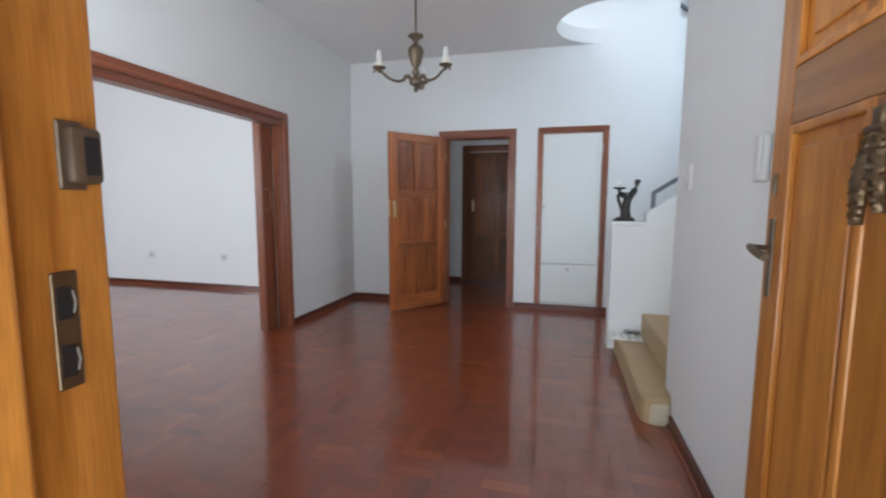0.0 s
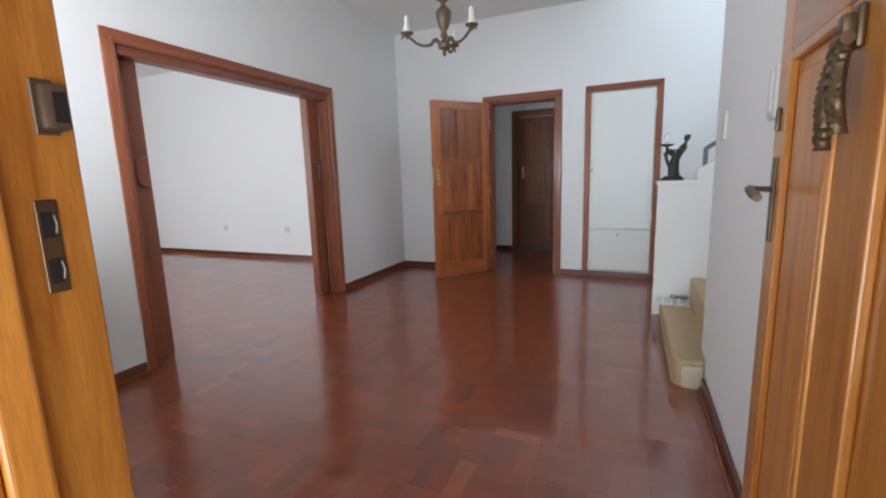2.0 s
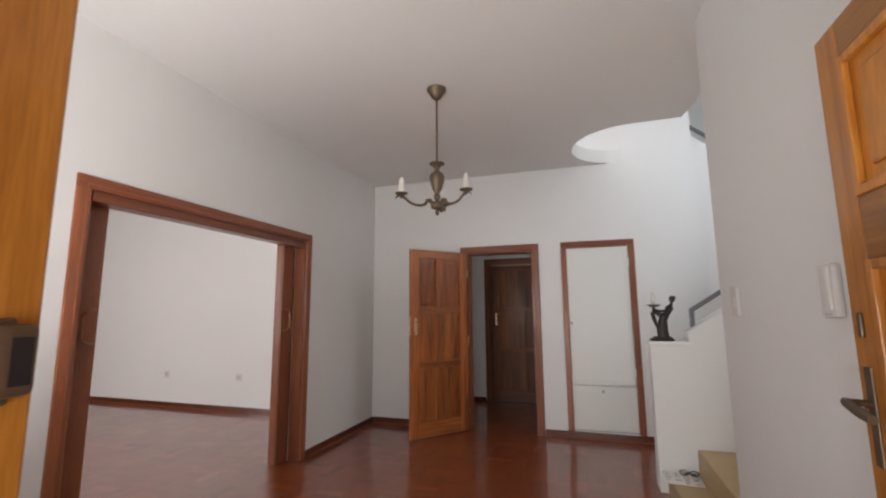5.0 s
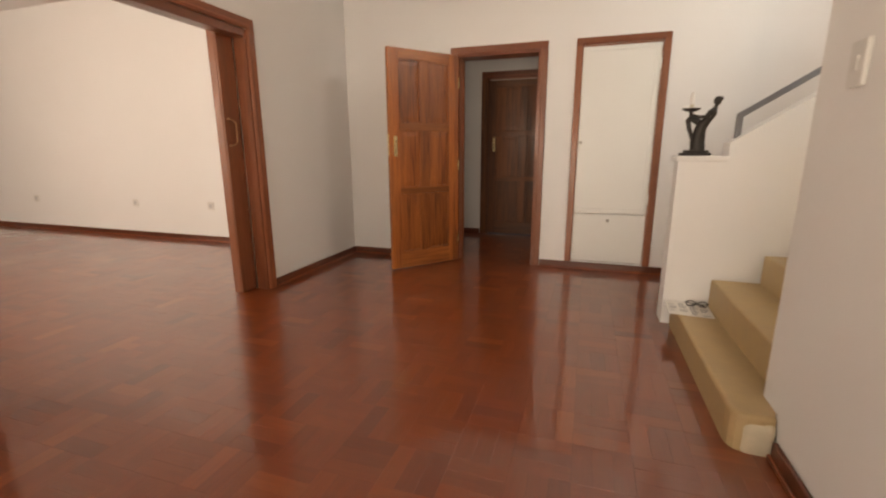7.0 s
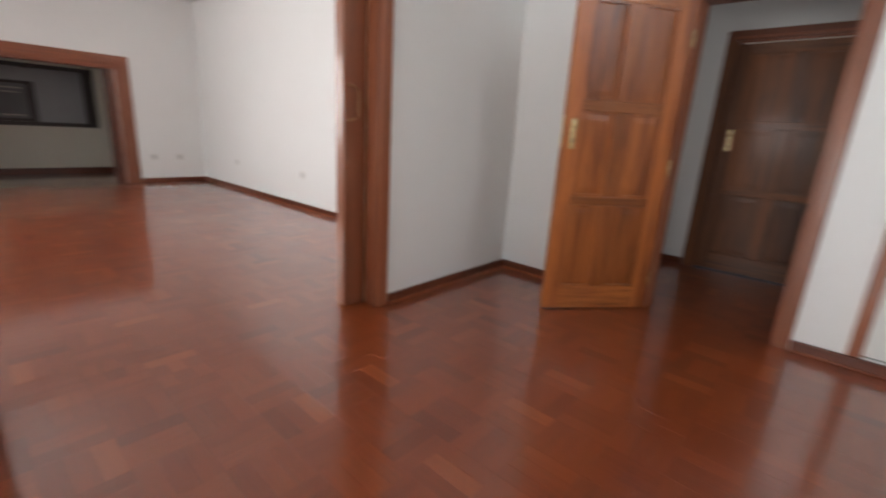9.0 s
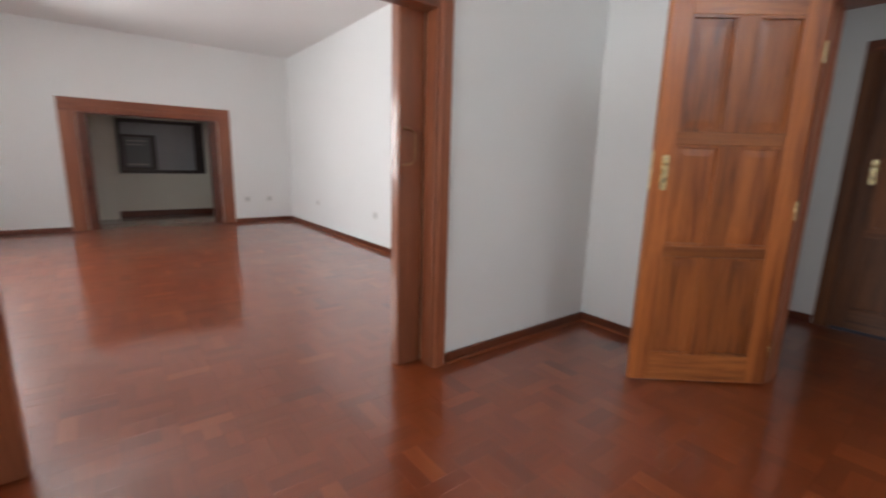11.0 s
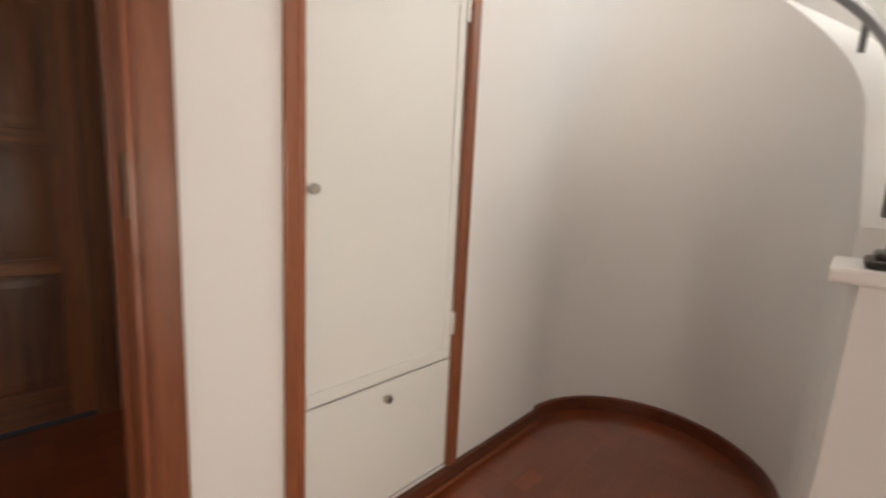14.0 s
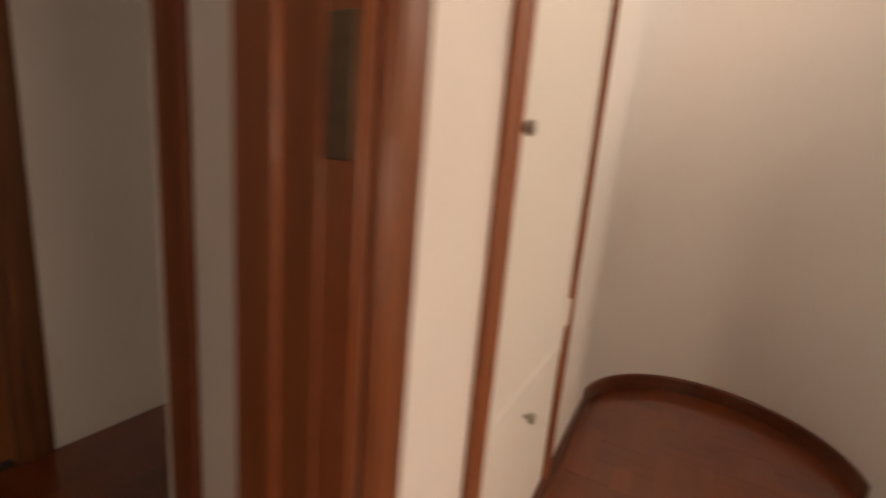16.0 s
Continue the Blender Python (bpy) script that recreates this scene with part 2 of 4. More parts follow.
def tube(bm, pts, radii, seg=10, flat=1.0):
    """A swept round bar through pts; flat squeezes it sideways."""
    pts = [Vector(p) for p in pts]
    if isinstance(radii, (int, float)):
        radii = [radii] * len(pts)
    rings = []
    for i, p in enumerate(pts):
        d = (pts[min(i + 1, len(pts) - 1)] - pts[max(i - 1, 0)]).normalized()
        ref = Vector((0, 0, 1)) if abs(d.z) < 0.9 else Vector((0, 1, 0))
        s = d.cross(ref).normalized()
        u = s.cross(d).normalized()
        rings.append([bm.verts.new(p + (s * math.cos(2 * math.pi * k / seg) * flat + u * math.sin(2 * math.pi * k / seg)) * radii[i]) for k in range(seg)])
    for a, b in zip(rings, rings[1:]):
        for k in range(seg):
            bm.faces.new((a[k], a[(k + 1) % seg], b[(k + 1) % seg], b[k]))
    bm.faces.new(rings[0][::-1])
    bm.faces.new(rings[-1])
    return bm


def mesh_of(name, bm, material, smooth=False):
    bmesh.ops.recalc_face_normals(bm, faces=bm.faces)
    me = bpy.data.meshes.new(name)
    bm.to_mesh(me)
    bm.free()
    me.materials.append(material)
    if smooth:
        me.polygons.foreach_set("use_smooth", [True] * len(me.polygons))
        me.set_sharp_from_angle(angle=radians(40))
    return me


def part(name, bm, material, parent, label="", smooth=False):
    ob = new(name, mesh_of(name, bm, material, smooth))
    ob.parent = parent
    if label:
        tagged(ob, label)
    return ob


def solid(name, bm, material, label, category, kind="", group="", smooth=False, m=None):
    ob = new(name, mesh_of(name, bm, material, smooth))
    if m is not None:
        ob.matrix_world = m
    return tagged(ob, label, category, group, kind)


def thing(name, m, label, category, group="", kind=""):
    ob = new(name)
    ob.matrix_world = m
    ob.empty_display_size = 0.1
    return tagged(ob, label, category, group, kind)


def wall_mesh(axis, u0, u1, w0, w1, z0, z1, holes=()):
    """A wall whose length runs along u ('x' or 'y'), w its thickness, with rectangular holes (u0, u1, z0, z1)."""
    us = sorted({u0, u1, *[c for h in holes for c in h[:2]]})
    zs = sorted({z0, z1, *[c for h in holes for c in h[2:]]})
    us = [u for u in us if u0 <= u <= u1]
    zs = [z for z in zs if z0 <= z <= z1]
    bm = bmesh.new()
    made = {}

    def vert(u, w, z):
        key = (round(u, 5), round(w, 5), round(z, 5))
        if key not in made:
            made[key] = bm.verts.new((u, w, z) if axis == "x" else (w, u, z))
        return made[key]

    def full(i, j):
        if not (0 <= i < len(us) - 1 and 0 <= j < len(zs) - 1):
            return False
        cu, cz = (us[i] + us[i + 1]) / 2, (zs[j] + zs[j + 1]) / 2
        return not any(h[0] < cu < h[1] and h[2] < cz < h[3] for h in holes)

    for i in range(len(us) - 1):
        for j in range(len(zs) - 1):
            if not full(i, j):
                continue
            a, b, c, d = us[i], us[i + 1], zs[j], zs[j + 1]
            for w in (w0, w1):
                bm.faces.new([vert(a, w, c), vert(b, w, c), vert(b, w, d), vert(a, w, d)])
            for di, dj, p, q in ((-1, 0, (a, c), (a, d)), (1, 0, (b, c), (b, d)), (0, -1, (a, c), (b, c)), (0, 1, (a, d), (b, d))):
                if not full(i + di, j + dj):
                    bm.faces.new([vert(p[0], w0, p[1]), vert(q[0], w0, q[1]), vert(q[0], w1, q[1]), vert(p[0], w1, p[1])])
    return bm


def wall(name, axis, u0, u1, w0, w1, z0, z1, holes=(), label="smooth white painted plaster wall"):
    return solid(name, wall_mesh(axis, u0, u1, w0, w1, z0, z1, holes), WALL, label, "wall", "structure")


def prism(pts, z0, z1):
    bm = bmesh.new()
    lo = [bm.verts.new((x, y, z0)) for x, y in pts]
    hi = [bm.verts.new((x, y, z1)) for x, y in pts]
    n = len(pts)
    for i in range(n):
        bm.faces.new((lo[i], lo[(i + 1) % n], hi[(i + 1) % n], hi[i]))
    bmesh.ops.triangulate(bm, faces=[bm.faces.new(lo[::-1]), bm.faces.new(hi)])
    return bm


# ---- large structure ----
CX, CY, RI, RO = 1.19, 4.875, 0.535, 0.740      # round end of the stair well
FL = 0.02                                       # finished floor level

wall("wall_hall_west", "y", 0.65, 5.3995, -2.75, -2.55, 0, 3.0, [(1.965, 3.945, -1, 2.055)])
wall("wall_hall_north", "x", -2.7495, 1.19, 5.4, 5.6, 0, 3.0, [(-1.328, -0.531, -1, 2.06), (-0.160, 0.490, 0.10, 2.066)])
wall("wall_hall_north_upper", "x", -1.2, 1.19, 5.412, 5.6, 3.0, 5.8)
wall("wall_hall_east", "y", 0.65, 2.99, 0.693, 0.893, 0, 3.0)
# The second opening is added for the hall fill lamp.
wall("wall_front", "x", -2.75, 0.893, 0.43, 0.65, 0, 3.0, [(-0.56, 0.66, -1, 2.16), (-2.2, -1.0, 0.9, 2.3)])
wall("wall_living_north", "x", -9.544, -2.75, 5.376, 5.576, 0, 3.05)
wall("wall_living_south", "x", -9.544, -2.75, 0.43, 0.65, 0, 3.05, [(-5.6, -3.6, 0.9, 2.4), (-8.4, -6.4, 0.9, 2.4)])
wall("wall_living_west", "y", 0.65, 5.376, -9.544, -9.344, 0, 3.05, [(2.20, 4.12, -1, 1.825)])
solid("wall_side_room_west", wall_mesh("y", 1.3, 5.3, -11.3, -11.1, 0, 2.8, [(2.70, 4.157, 0.85, 1.885)]), CREAM, "cream painted wall under a dark window", "wall", "structure")
wall("wall_side_room_north", "x", -11.3, -9.544, 5.1, 5.3, 0, 2.8)
wall("wall_side_room_south", "x", -11.3, -9.544, 1.1, 1.3, 0, 2.8)
solid("wall_pier", boxed(-10.85, -10.65, 1.301, 2.614, 0, 2.8), CREAM, "cream painted wall pier beyond the wide opening", "wall", "structure")
wall("wall_corridor_north", "x", -3.2, 0.1, 6.95, 7.15, 0, 2.75, [(-1.36, -0.41, -1, 2.08)])
wall("wall_corridor_east", "y", 5.6, 6.0, -0.40, -0.34, 0, 2.75)
wall("wall_corridor_south", "x", -0.40, 0.9, 6.0, 6.06, 0, 2.75)
wall("wall_corridor_end", "y", 6.06, 6.85, 0.84, 0.9, 0, 2.75)
# Opening added, unseen, for the corridor fill lamp.
wall("wall_corridor_west", "y", 5.6, 6.95, -3.2, -3.1, 0, 2.75, [(5.85, 6.75, 1.1, 2.3)])
wall("wall_stair_south", "x", 0.893, 3.35, 2.77, 2.97, 0, 5.8, [(1.58, 2.95, 2.20, 3.90)])
# The opening is added, out of view, for the east fill lamp.
wall("wall_stair_east", "y", 2.97, 7.05, 3.15, 3.35, 0, 5.8, [(3.1, 4.3, 2.95, 4.6)])
wall("wall_stair_north", "x", 0.1, 3.15, 6.85, 7.05, 0, 5.8)
wall("wall_upper_north", "x", -1.2, 0.1, 6.85, 7.05, 3.15, 5.8)
# Opening added for the landing fill lamp, never in view.
wall("wall_upper_west", "y", 2.77, 7.05, -1.4, -1.2, 3.15, 5.8, [(3.8, 5.2, 3.7, 4.9)])
wall("wall_upper_south", "x", -1.2, 0.893, 2.77, 2.97, 3.15, 5.8)


def slab(name, x0, x1, y0, y1, z0, z1, mat, label, cat):
    return solid(name, boxed(x0, x1, y0, y1, z0, z1), mat, label, cat, "structure")


arc = [(0.5 + RI * math.cos(radians(a)), CY + RI * math.sin(radians(a))) for a in range(270, 89, -9)]
solid("ceiling_hall", prism([(-2.65, 0.43), (0.85, 0.43), (0.85, 2.9), (0.93, 2.9), (0.93, 4.08), (0.88, CY - RI)] + arc + [(0.5, 5.41), (-2.65, 5.41)], 3.0, 3.15),
      CEIL, "flat off-white ceiling with a rounded stair opening", "ceiling", "structure")
slab("ceiling_living", -9.5, -2.65, 0.43, 5.5, 3.05, 3.2, CEIL, "flat white living room ceiling", "ceiling")
slab("ceiling_side_room", -11.3, -9.5, 1.1, 5.3, 2.8, 2.95, CEIL, "flat white ceiling of the side room", "ceiling")
slab("ceiling_corridor", -3.2, 1.19, 5.6, 6.849, 2.75, 3.14, CEIL, "flat white corridor ceiling", "ceiling")
slab("ceiling_stairwell", -1.4, 3.35, 2.77, 7.05, 5.8, 5.95, CEIL, "flat white ceiling over the stairwell", "ceiling")
floor_ob = slab("floor", -11.3, 3.35, 0.43, 7.2, -0.3, FL - 0.007, SLAB, "polished reddish brown mosaic parquet floor", "floor")


# the rounded parapet wall of the stair
def back_y(x):
    return CY - RI - 0.042 * (CX - x) / (CX - 0.482)


def parapet_top(s):
    return 1.2 + 0.65 * s if s < 0.438 else 1.485 + 0.86 * (s - 0.438)


def parapet_line():
    """Stations along the parapet: (inner x, y, outer x, y, run)."""
    out = []
    for i in range(9):
        x = 0.752 + (CX - 0.752) * i / 8
        out.append(((x, back_y(x)), (x, CY - RO), x - 0.752))
    for i in range(1, 37):
        a = radians(-90 + 180 * i / 36)
        out.append(((CX + RI * math.cos(a), CY + RI * math.sin(a)), (CX + RO * math.cos(a), CY + RO * math.sin(a)), CX - 0.752 + 0.65 * radians(180 * i / 36)))
    return out


LINE = parapet_line()


def parapet():
    bm = bmesh.new()
    rows = []
    st = [((0.482, back_y(0.482)), (0.482, CY - RO), None), ((0.7515, back_y(0.7515)), (0.7515, CY - RO), None)] + LINE
    for (ix, iy), (ox, oy), s in st:
        z = 1.12 if s is None else parapet_top(s)
        rows.append([bm.verts.new(p) for p in ((ix, iy, 0), (ox, oy, 0), (ox, oy, z), (ix * 0.82 + ox * 0.18, iy * 0.82 + oy * 0.18, z))])
    for a, b in zip(rows, rows[1:]):
        for k in range(4):
            bm.faces.new((a[k], a[(k + 1) % 4], b[(k + 1) % 4], b[k]))
    bm.faces.new(rows[0][::-1])
    bm.faces.new(rows[-1])
    return solid("wall_stair_parapet", bm, WALL, "rounded white plastered parapet wall winding up the stair", "wall", "structure", smooth=True)


parapet_ob = parapet()
solid("parapet_cap", boxed(0.468, 0.752, CY - RO - 0.010, CY - RI - 0.018, 1.088, 1.122, 0.008, 2), WALL, "white rounded plaster cap on the parapet end", "trim", "structure")


# skirting boards
def skirting(name, axis, u0, u1, w0, w1, h=0.09, shoe=0):
    a = (u0, u1, w0, w1) if axis == "x" else (w0, w1, u0, u1)
    ob = solid(name, boxed(*a, 0.001, h, 0.006, 2), SKIRT_X if axis == "x" else SKIRT_Y, "dark reddish wooden skirting board", "skirting board", "structure")
    if shoe:
        w = (w0 - 0.013, w0 + 0.001) if shoe < 0 else (w1 - 0.001, w1 + 0.013)
        b = (u0, u1, *w) if axis == "x" else (*w, u0, u1)
        part("shoe_moulding", boxed(*b, FL, FL + 0.017, 0.005, 2), TRIM_X if axis == "x" else TRIM_Y, ob, "lighter rounded shoe moulding")


skirting("baseboard", "y", 4.025, 5.398, -2.549, -2.53, shoe=1)
skirting("baseboard", "y", 0.655, 1.885, -2.549, -2.53, shoe=1)
skirting("baseboard", "x", -2.53, -1.392, 5.38, 5.399, shoe=-1)
skirting("baseboard", "x", -0.456, 1.19, 5.374, 5.399, shoe=-1)
skirting("baseboard", "y", 0.66, 2.80, 0.674, 0.692, shoe=-1)
skirting("baseboard", "x", -9.34, -2.752, 5.356, 5.375, shoe=-1)
skirting("baseboard", "y", 4.33, 5.355, -9.343, -9.325)
skirting("baseboard", "y", 0.66, 1.99, -9.343, -9.325)
skirting("baseboard", "x", -3.1, -1.445, 6.93, 6.949)
skirting("baseboard", "y", 1.32, 5.1, -11.099, -11.08, 0.12)


def round_skirting():
    bm = bmesh.new()
    rows = []
    for i in range(41):
        a = radians(-90 + 180 * i / 40)
        c, s = math.cos(a), math.sin(a)
        prof = ((RI - 0.001, 0), (RI - 0.018, 0), (RI - 0.018, 0.090), (RI - 0.012, 0.097), (RI - 0.001, 0.097))
        rows.append([bm.verts.new((CX + r * c, CY + r * s, z)) for r, z in prof])
    for a, b in zip(rows, rows[1:]):
        for k in range(5):
            bm.faces.new((a[k], a[(k + 1) % 5], b[(k + 1) % 5], b[k]))
    bm.faces.new(rows[0][::-1])
    bm.faces.new(rows[-1])
    solid("baseboard_round", bm, SKIRT_X, "dark bent wooden skirting round the curved wall", "skirting board", "structure", smooth=True)


round_skirting()


# ---- the stair ----
def staircase():
    st = thing("staircase", pose(0, 0, 0), "winding stair with worn tan covered steps", "staircase", kind="structure")
    rise = 0.176
    edges = [0.503, 0.742, 1.005]
    # first step runs past the wall end with a rounded corner
    pts = [(0.742, 4.113), (0.533, 4.113), (0.533, 2.88), (0.540, 2.843), (0.556, 2.818), (0.588, 2.806), (0.645, 2.807), (0.685, 2.822), (0.690, 2.86), (0.690, 2.972), (0.742, 2.972)]
    bm = prism(pts, 0, rise)
    bm.normal_update()
    top = [e for e in bm.edges if all(abs(v.co.z - rise) < 1e-5 for v in e.verts) and any(abs(f.normal.z) < 0.5 for f in e.link_faces) and all(v.co.x < 0.74 for v in e.verts)]
    bmesh.ops.bevel(bm, geom=top, offset=0.016, segments=3, affect="EDGES", profile=0.5)
    part("step", bm, STAIR, st, "long tan bottom step with a rounded end")
    part("step_corner", boxed(0.575, 0.688, 2.795, 2.88, 0.004, 0.150, 0.028, 3), STONE, st, "chipped pale stone corner block of the bottom step", True)
    for i in (1, 2):
        x1 = edges[i + 1] if i < 2 else CX
        part("step", boxed(edges[i], x1 + (0.02 if i < 2 else 0), 2.972, 4.113, 0.001, rise * (i + 1), 0.012, 2), STAIR, st)
    n = 14
    for k in range(n - 2):
        a0, a1 = -90 + 180 * k / n, -90 + 180 * (k + 1) / n
        z = rise * (k + 4)
        ro = RO + 0.002

        def outer(a):
            c, s = math.cos(radians(a)), math.sin(radians(a))
            lim = [1.955 / abs(c) if abs(c) > 1e-6 else 99, (1.90 if s < 0 else 1.965) / abs(s) if abs(s) > 1e-6 else 99]
            return min(lim)
        ang = [a0 + (a1 - a0) * j / 4 for j in range(5)]
        pts = [(CX + ro * math.cos(radians(a)), CY + ro * math.sin(radians(a))) for a in ang]
        pts += [(CX + outer(a) * math.cos(radians(a)), CY + outer(a) * math.sin(radians(a))) for a in ang[::-1]]
        lo = max(0.001, z - 0.19)
        part("step", prism(pts, lo, z), STAIR, st)
        if lo > 0.01:
            part("soffit", prism(pts, max(0.001, z - 0.62), lo - 0.001), WALL, st, "white plastered underside")
    return st


staircase()


def stair_rail():
    r = thing("stair_handrail", pose(0, 0, 0), "grey painted steel handrail winding up the parapet", "handrail")
    mid = []
    for (ix, iy), (ox, oy), s in LINE[1:]:
        x, y = ix * 0.52 + ox * 0.48, iy * 0.52 + oy * 0.48
        mid.append((x, y, parapet_top(s) + 0.125))
    bm = bmesh.new()
    rows = []
    for i, p in enumerate(mid):
        d = Vector(mid[min(i + 1, len(mid) - 1)]) - Vector(mid[max(i - 1, 0)])
        s = d.cross(Vector((0, 0, 1))).normalized()
        u = s.cross(d).normalized()
        prof = [(-0.020, -0.011), (-0.015, -0.016), (0.015, -0.016), (0.020, -0.011), (0.020, 0.011), (0.015, 0.017), (-0.015, 0.017), (-0.020, 0.011)]
        rows.append([bm.verts.new(Vector(p) + s * a + u * b) for a, b in prof])
    for a, b in zip(rows, rows[1:]):
        for k in range(8):
            bm.faces.new((a[k], a[(k + 1) % 8], b[(k + 1) % 8], b[k]))
    bm.faces.new(rows[0][::-1])
    bm.faces.new(rows[-1])
    part("rail", bm, RAIL, r, smooth=True)
    x, y, z = mid[0]
    part("end_post", boxed(x - 0.016, x + 0.016, y - 0.017, y + 0.017, parapet_top(x - 0.752) - 0.02, z + 0.012, 0.006, 2), RAIL, r)
    for i in (14, 24, 34):
        x, y, z = mid[i]
        part("bracket", tube(bmesh.new(), [(x, y, z - 0.15), (x, y, z - 0.01)], 0.012, 8), RAIL, r)


stair_rail()


# ---- trims round the openings ----
def casing(name, axis, u0, u1, face, out, ztop, w=0.075, mat_side=TRIM_Z, reveal=0.2, zbot=0.0, label="reddish mahogany door casing"):
    """Outer size u0..u1 and ztop; boards stand proud of the wall face; lining covers the reveal behind."""
    c = thing(name, pose(0, 0, 0), label, "door frame", kind="structure")
    top_mat = TRIM_X if axis == "x" else TRIM_Y
    f0, f1 = face, face + out * 0.018

    def board(nm, a0, a1, b0, b1, z0, z1, mat, bev=0.005):
        lo, hi = min(b0, b1), max(b0, b1)
        args = (a0, a1, lo, hi, z0, z1) if axis == "x" else (lo, hi, a0, a1, z0, z1)
        return part(nm, boxed(*args, bev, 2), mat, c)

    board("upright", u0, u0 + w, f0, f1, zbot, ztop - w, mat_side)
    board("upright", u1 - w, u1, f0, f1, zbot, ztop - w, mat_side)
    board("header", u0, u1, f0, f1, ztop - w, ztop, top_mat)
    e = 0.022
    board("raised_bead", u0 + w * 0.62, u0 + w * 0.86, f1 - out * 0.004, f1 + out * 0.005, zbot, ztop - w * 0.8, mat_side, 0.003)
    board("raised_bead", u1 - w * 0.86, u1 - w * 0.62, f1 - out * 0.004, f1 + out * 0.005, zbot, ztop - w * 0.8, mat_side, 0.003)
    board("raised_bead", u0 + w * 0.62, u1 - w * 0.62, f1 - out * 0.004, f1 + out * 0.005, ztop - w * 0.8, ztop - w * 0.58, top_mat, 0.003)
    if reveal:
        b0, b1 = face - out * reveal, face - out * 0.001
        board("lining", u0 + w - 0.006, u0 + w + e - 0.008, b0, b1, zbot, ztop - w, mat_side, 0.002)
        board("lining", u1 - w - e + 0.008, u1 - w + 0.006, b0, b1, zbot, ztop - w, mat_side, 0.002)
        board("lining", u0 + w + e - 0.008, u1 - w - e + 0.008, b0, b1, ztop - w - e + 0.008, ztop - w + 0.004, top_mat, 0.002)
    return c


casing("door_frame_hall", "x", -1.390, -0.460, 5.4, -1, 2.128, 0.074)
casing("cupboard_frame", "x", -0.214, 0.551, 5.4, -1, 2.127, 0.060, reveal=0.05, zbot=0.0915, label="reddish mahogany frame round the built-in cupboard")
casing("sliding_door_frame", "y", 1.895, 4.015, -2.55, 1, 2.125, 0.076, reveal=0.0, label="wide mahogany casing of the sliding door opening")
casing("living_opening_frame", "y", 1.995, 4.325, -9.344, 1, 2.025, 0.20, reveal=0.21, label="mahogany casing round the far wide opening")
for y0, y1 in ((2.214, 2.33), (3.99, 4.106)):
    solid("trim", boxed(-9.52, -9.38, y0, y1, FL, 1.81, 0.006, 2), SKIRT_Y, "dark wooden inner jamb of the far wide opening", "trim", "structure")
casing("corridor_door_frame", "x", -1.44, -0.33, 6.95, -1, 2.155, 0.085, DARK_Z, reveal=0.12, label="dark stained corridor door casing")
for x0, x1 in ((-1.314, -1.296), (-0.552, -0.534)):
    solid("trim", boxed(x0, x1, 5.452, 5.492, FL, 2.04, 0.004, 2), TRIM_Z, "mahogany door stop strip inside the hall door lining", "trim", "structure")
for x0, x1 in ((-1.305, -1.290), (-0.558, -0.543)):
    solid("trim", boxed(x0, x1, 5.515, 5.530, FL, 2.04, 0.005, 2), TRIM_Z, "narrow mahogany bead inside the hall door lining", "trim", "structure")
solid("corridor_side_casing", boxed(-0.418, -0.4005, 5.925, 6.015, 0, 2.1, 0.004, 1), TRIM_Z, "reddish mahogany casing board on the corridor side wall", "trim", "structure")


# ---- sliding doors in their pockets ----
def sliding_lining():
    c = thing("sliding_door_lining", pose(0, 0, 0), "mahogany lining boards of the sliding door opening with a track slot", "door lining", kind="structure")
    for y0, y1 in ((1.955, 1.985), (3.925, 3.955)):
        for x0, x1 in ((-2.660, -2.551),):
            part("lining", boxed(x0, x1, y0, y1, 0, 2.05, 0.004, 1), TRIM_Z, c)
    for x0, x1 in ((-2.660, -2.551),):
        part("lining", boxed(x0, x1, 1.985, 3.925, 1.99, 2.052, 0.004, 1), TRIM_Y, c)
    part("track", boxed(-2.72, -2.70, 1.99, 3.92, 2.035, 2.05), KNOB, c, "thin steel sliding track")
    for y0, y1 in ((1.895, 1.975), (3.935, 4.015)):
        part("casing", boxed(-2.768, -2.7505, y0, y1, 0, 2.05, 0.004, 1), TRIM_Z, c)
    part("casing", boxed(-2.768, -2.7505, 1.895, 4.015, 2.05, 2.125, 0.004, 1), TRIM_Y, c)


sliding_lining()


def pull_handle(parent, x, y, z, side, bulge):
    """A bent bail lying along the leaf: ends at y, bowing by bulge along y."""
    pts = [(x, y, z - 0.098), (x + side * 0.016, y, z - 0.098)]
    for i in range(13):
        a = math.pi * i / 12
        pts.append((x + side * 0.018, y + bulge * min(1, 1.5 * math.sin(a)), z - 0.098 * math.cos(a)))
    pts += [(x + side * 0.016, y, z + 0.098), (x, y, z + 0.098)]
    return part("pull_handle", tube(bmesh.new(), pts, 0.0065, 8), COPPER, parent, "bent copper bail pull handle", True)


for y0, y1, hy, bulge in ((3.768, 3.93, 3.795, 0.066), (1.975, 2.16, 2.133, -0.066)):
    d = thing("sliding_door", pose(0, 0, 0), "mahogany sliding door slid into its wall pocket", "sliding door", "sliding doors")
    part("leaf_edge", boxed(-2.752, -2.668, y0, y1, FL + 0.006, 2.03, 0.004, 2), TRIM_Z, d)
    ye = y0 if y0 > 3 else y1
    part("edge_strip", boxed(-2.738, -2.682, ye - 0.004, ye + 0.004, FL + 0.01, 2.02, 0.002, 1), TRIM_Z, d)
    pull_handle(d, -2.668, hy, 1.30, 1, bulge)
    pull_handle(d, -2.752, hy, 1.30, -1, bulge)


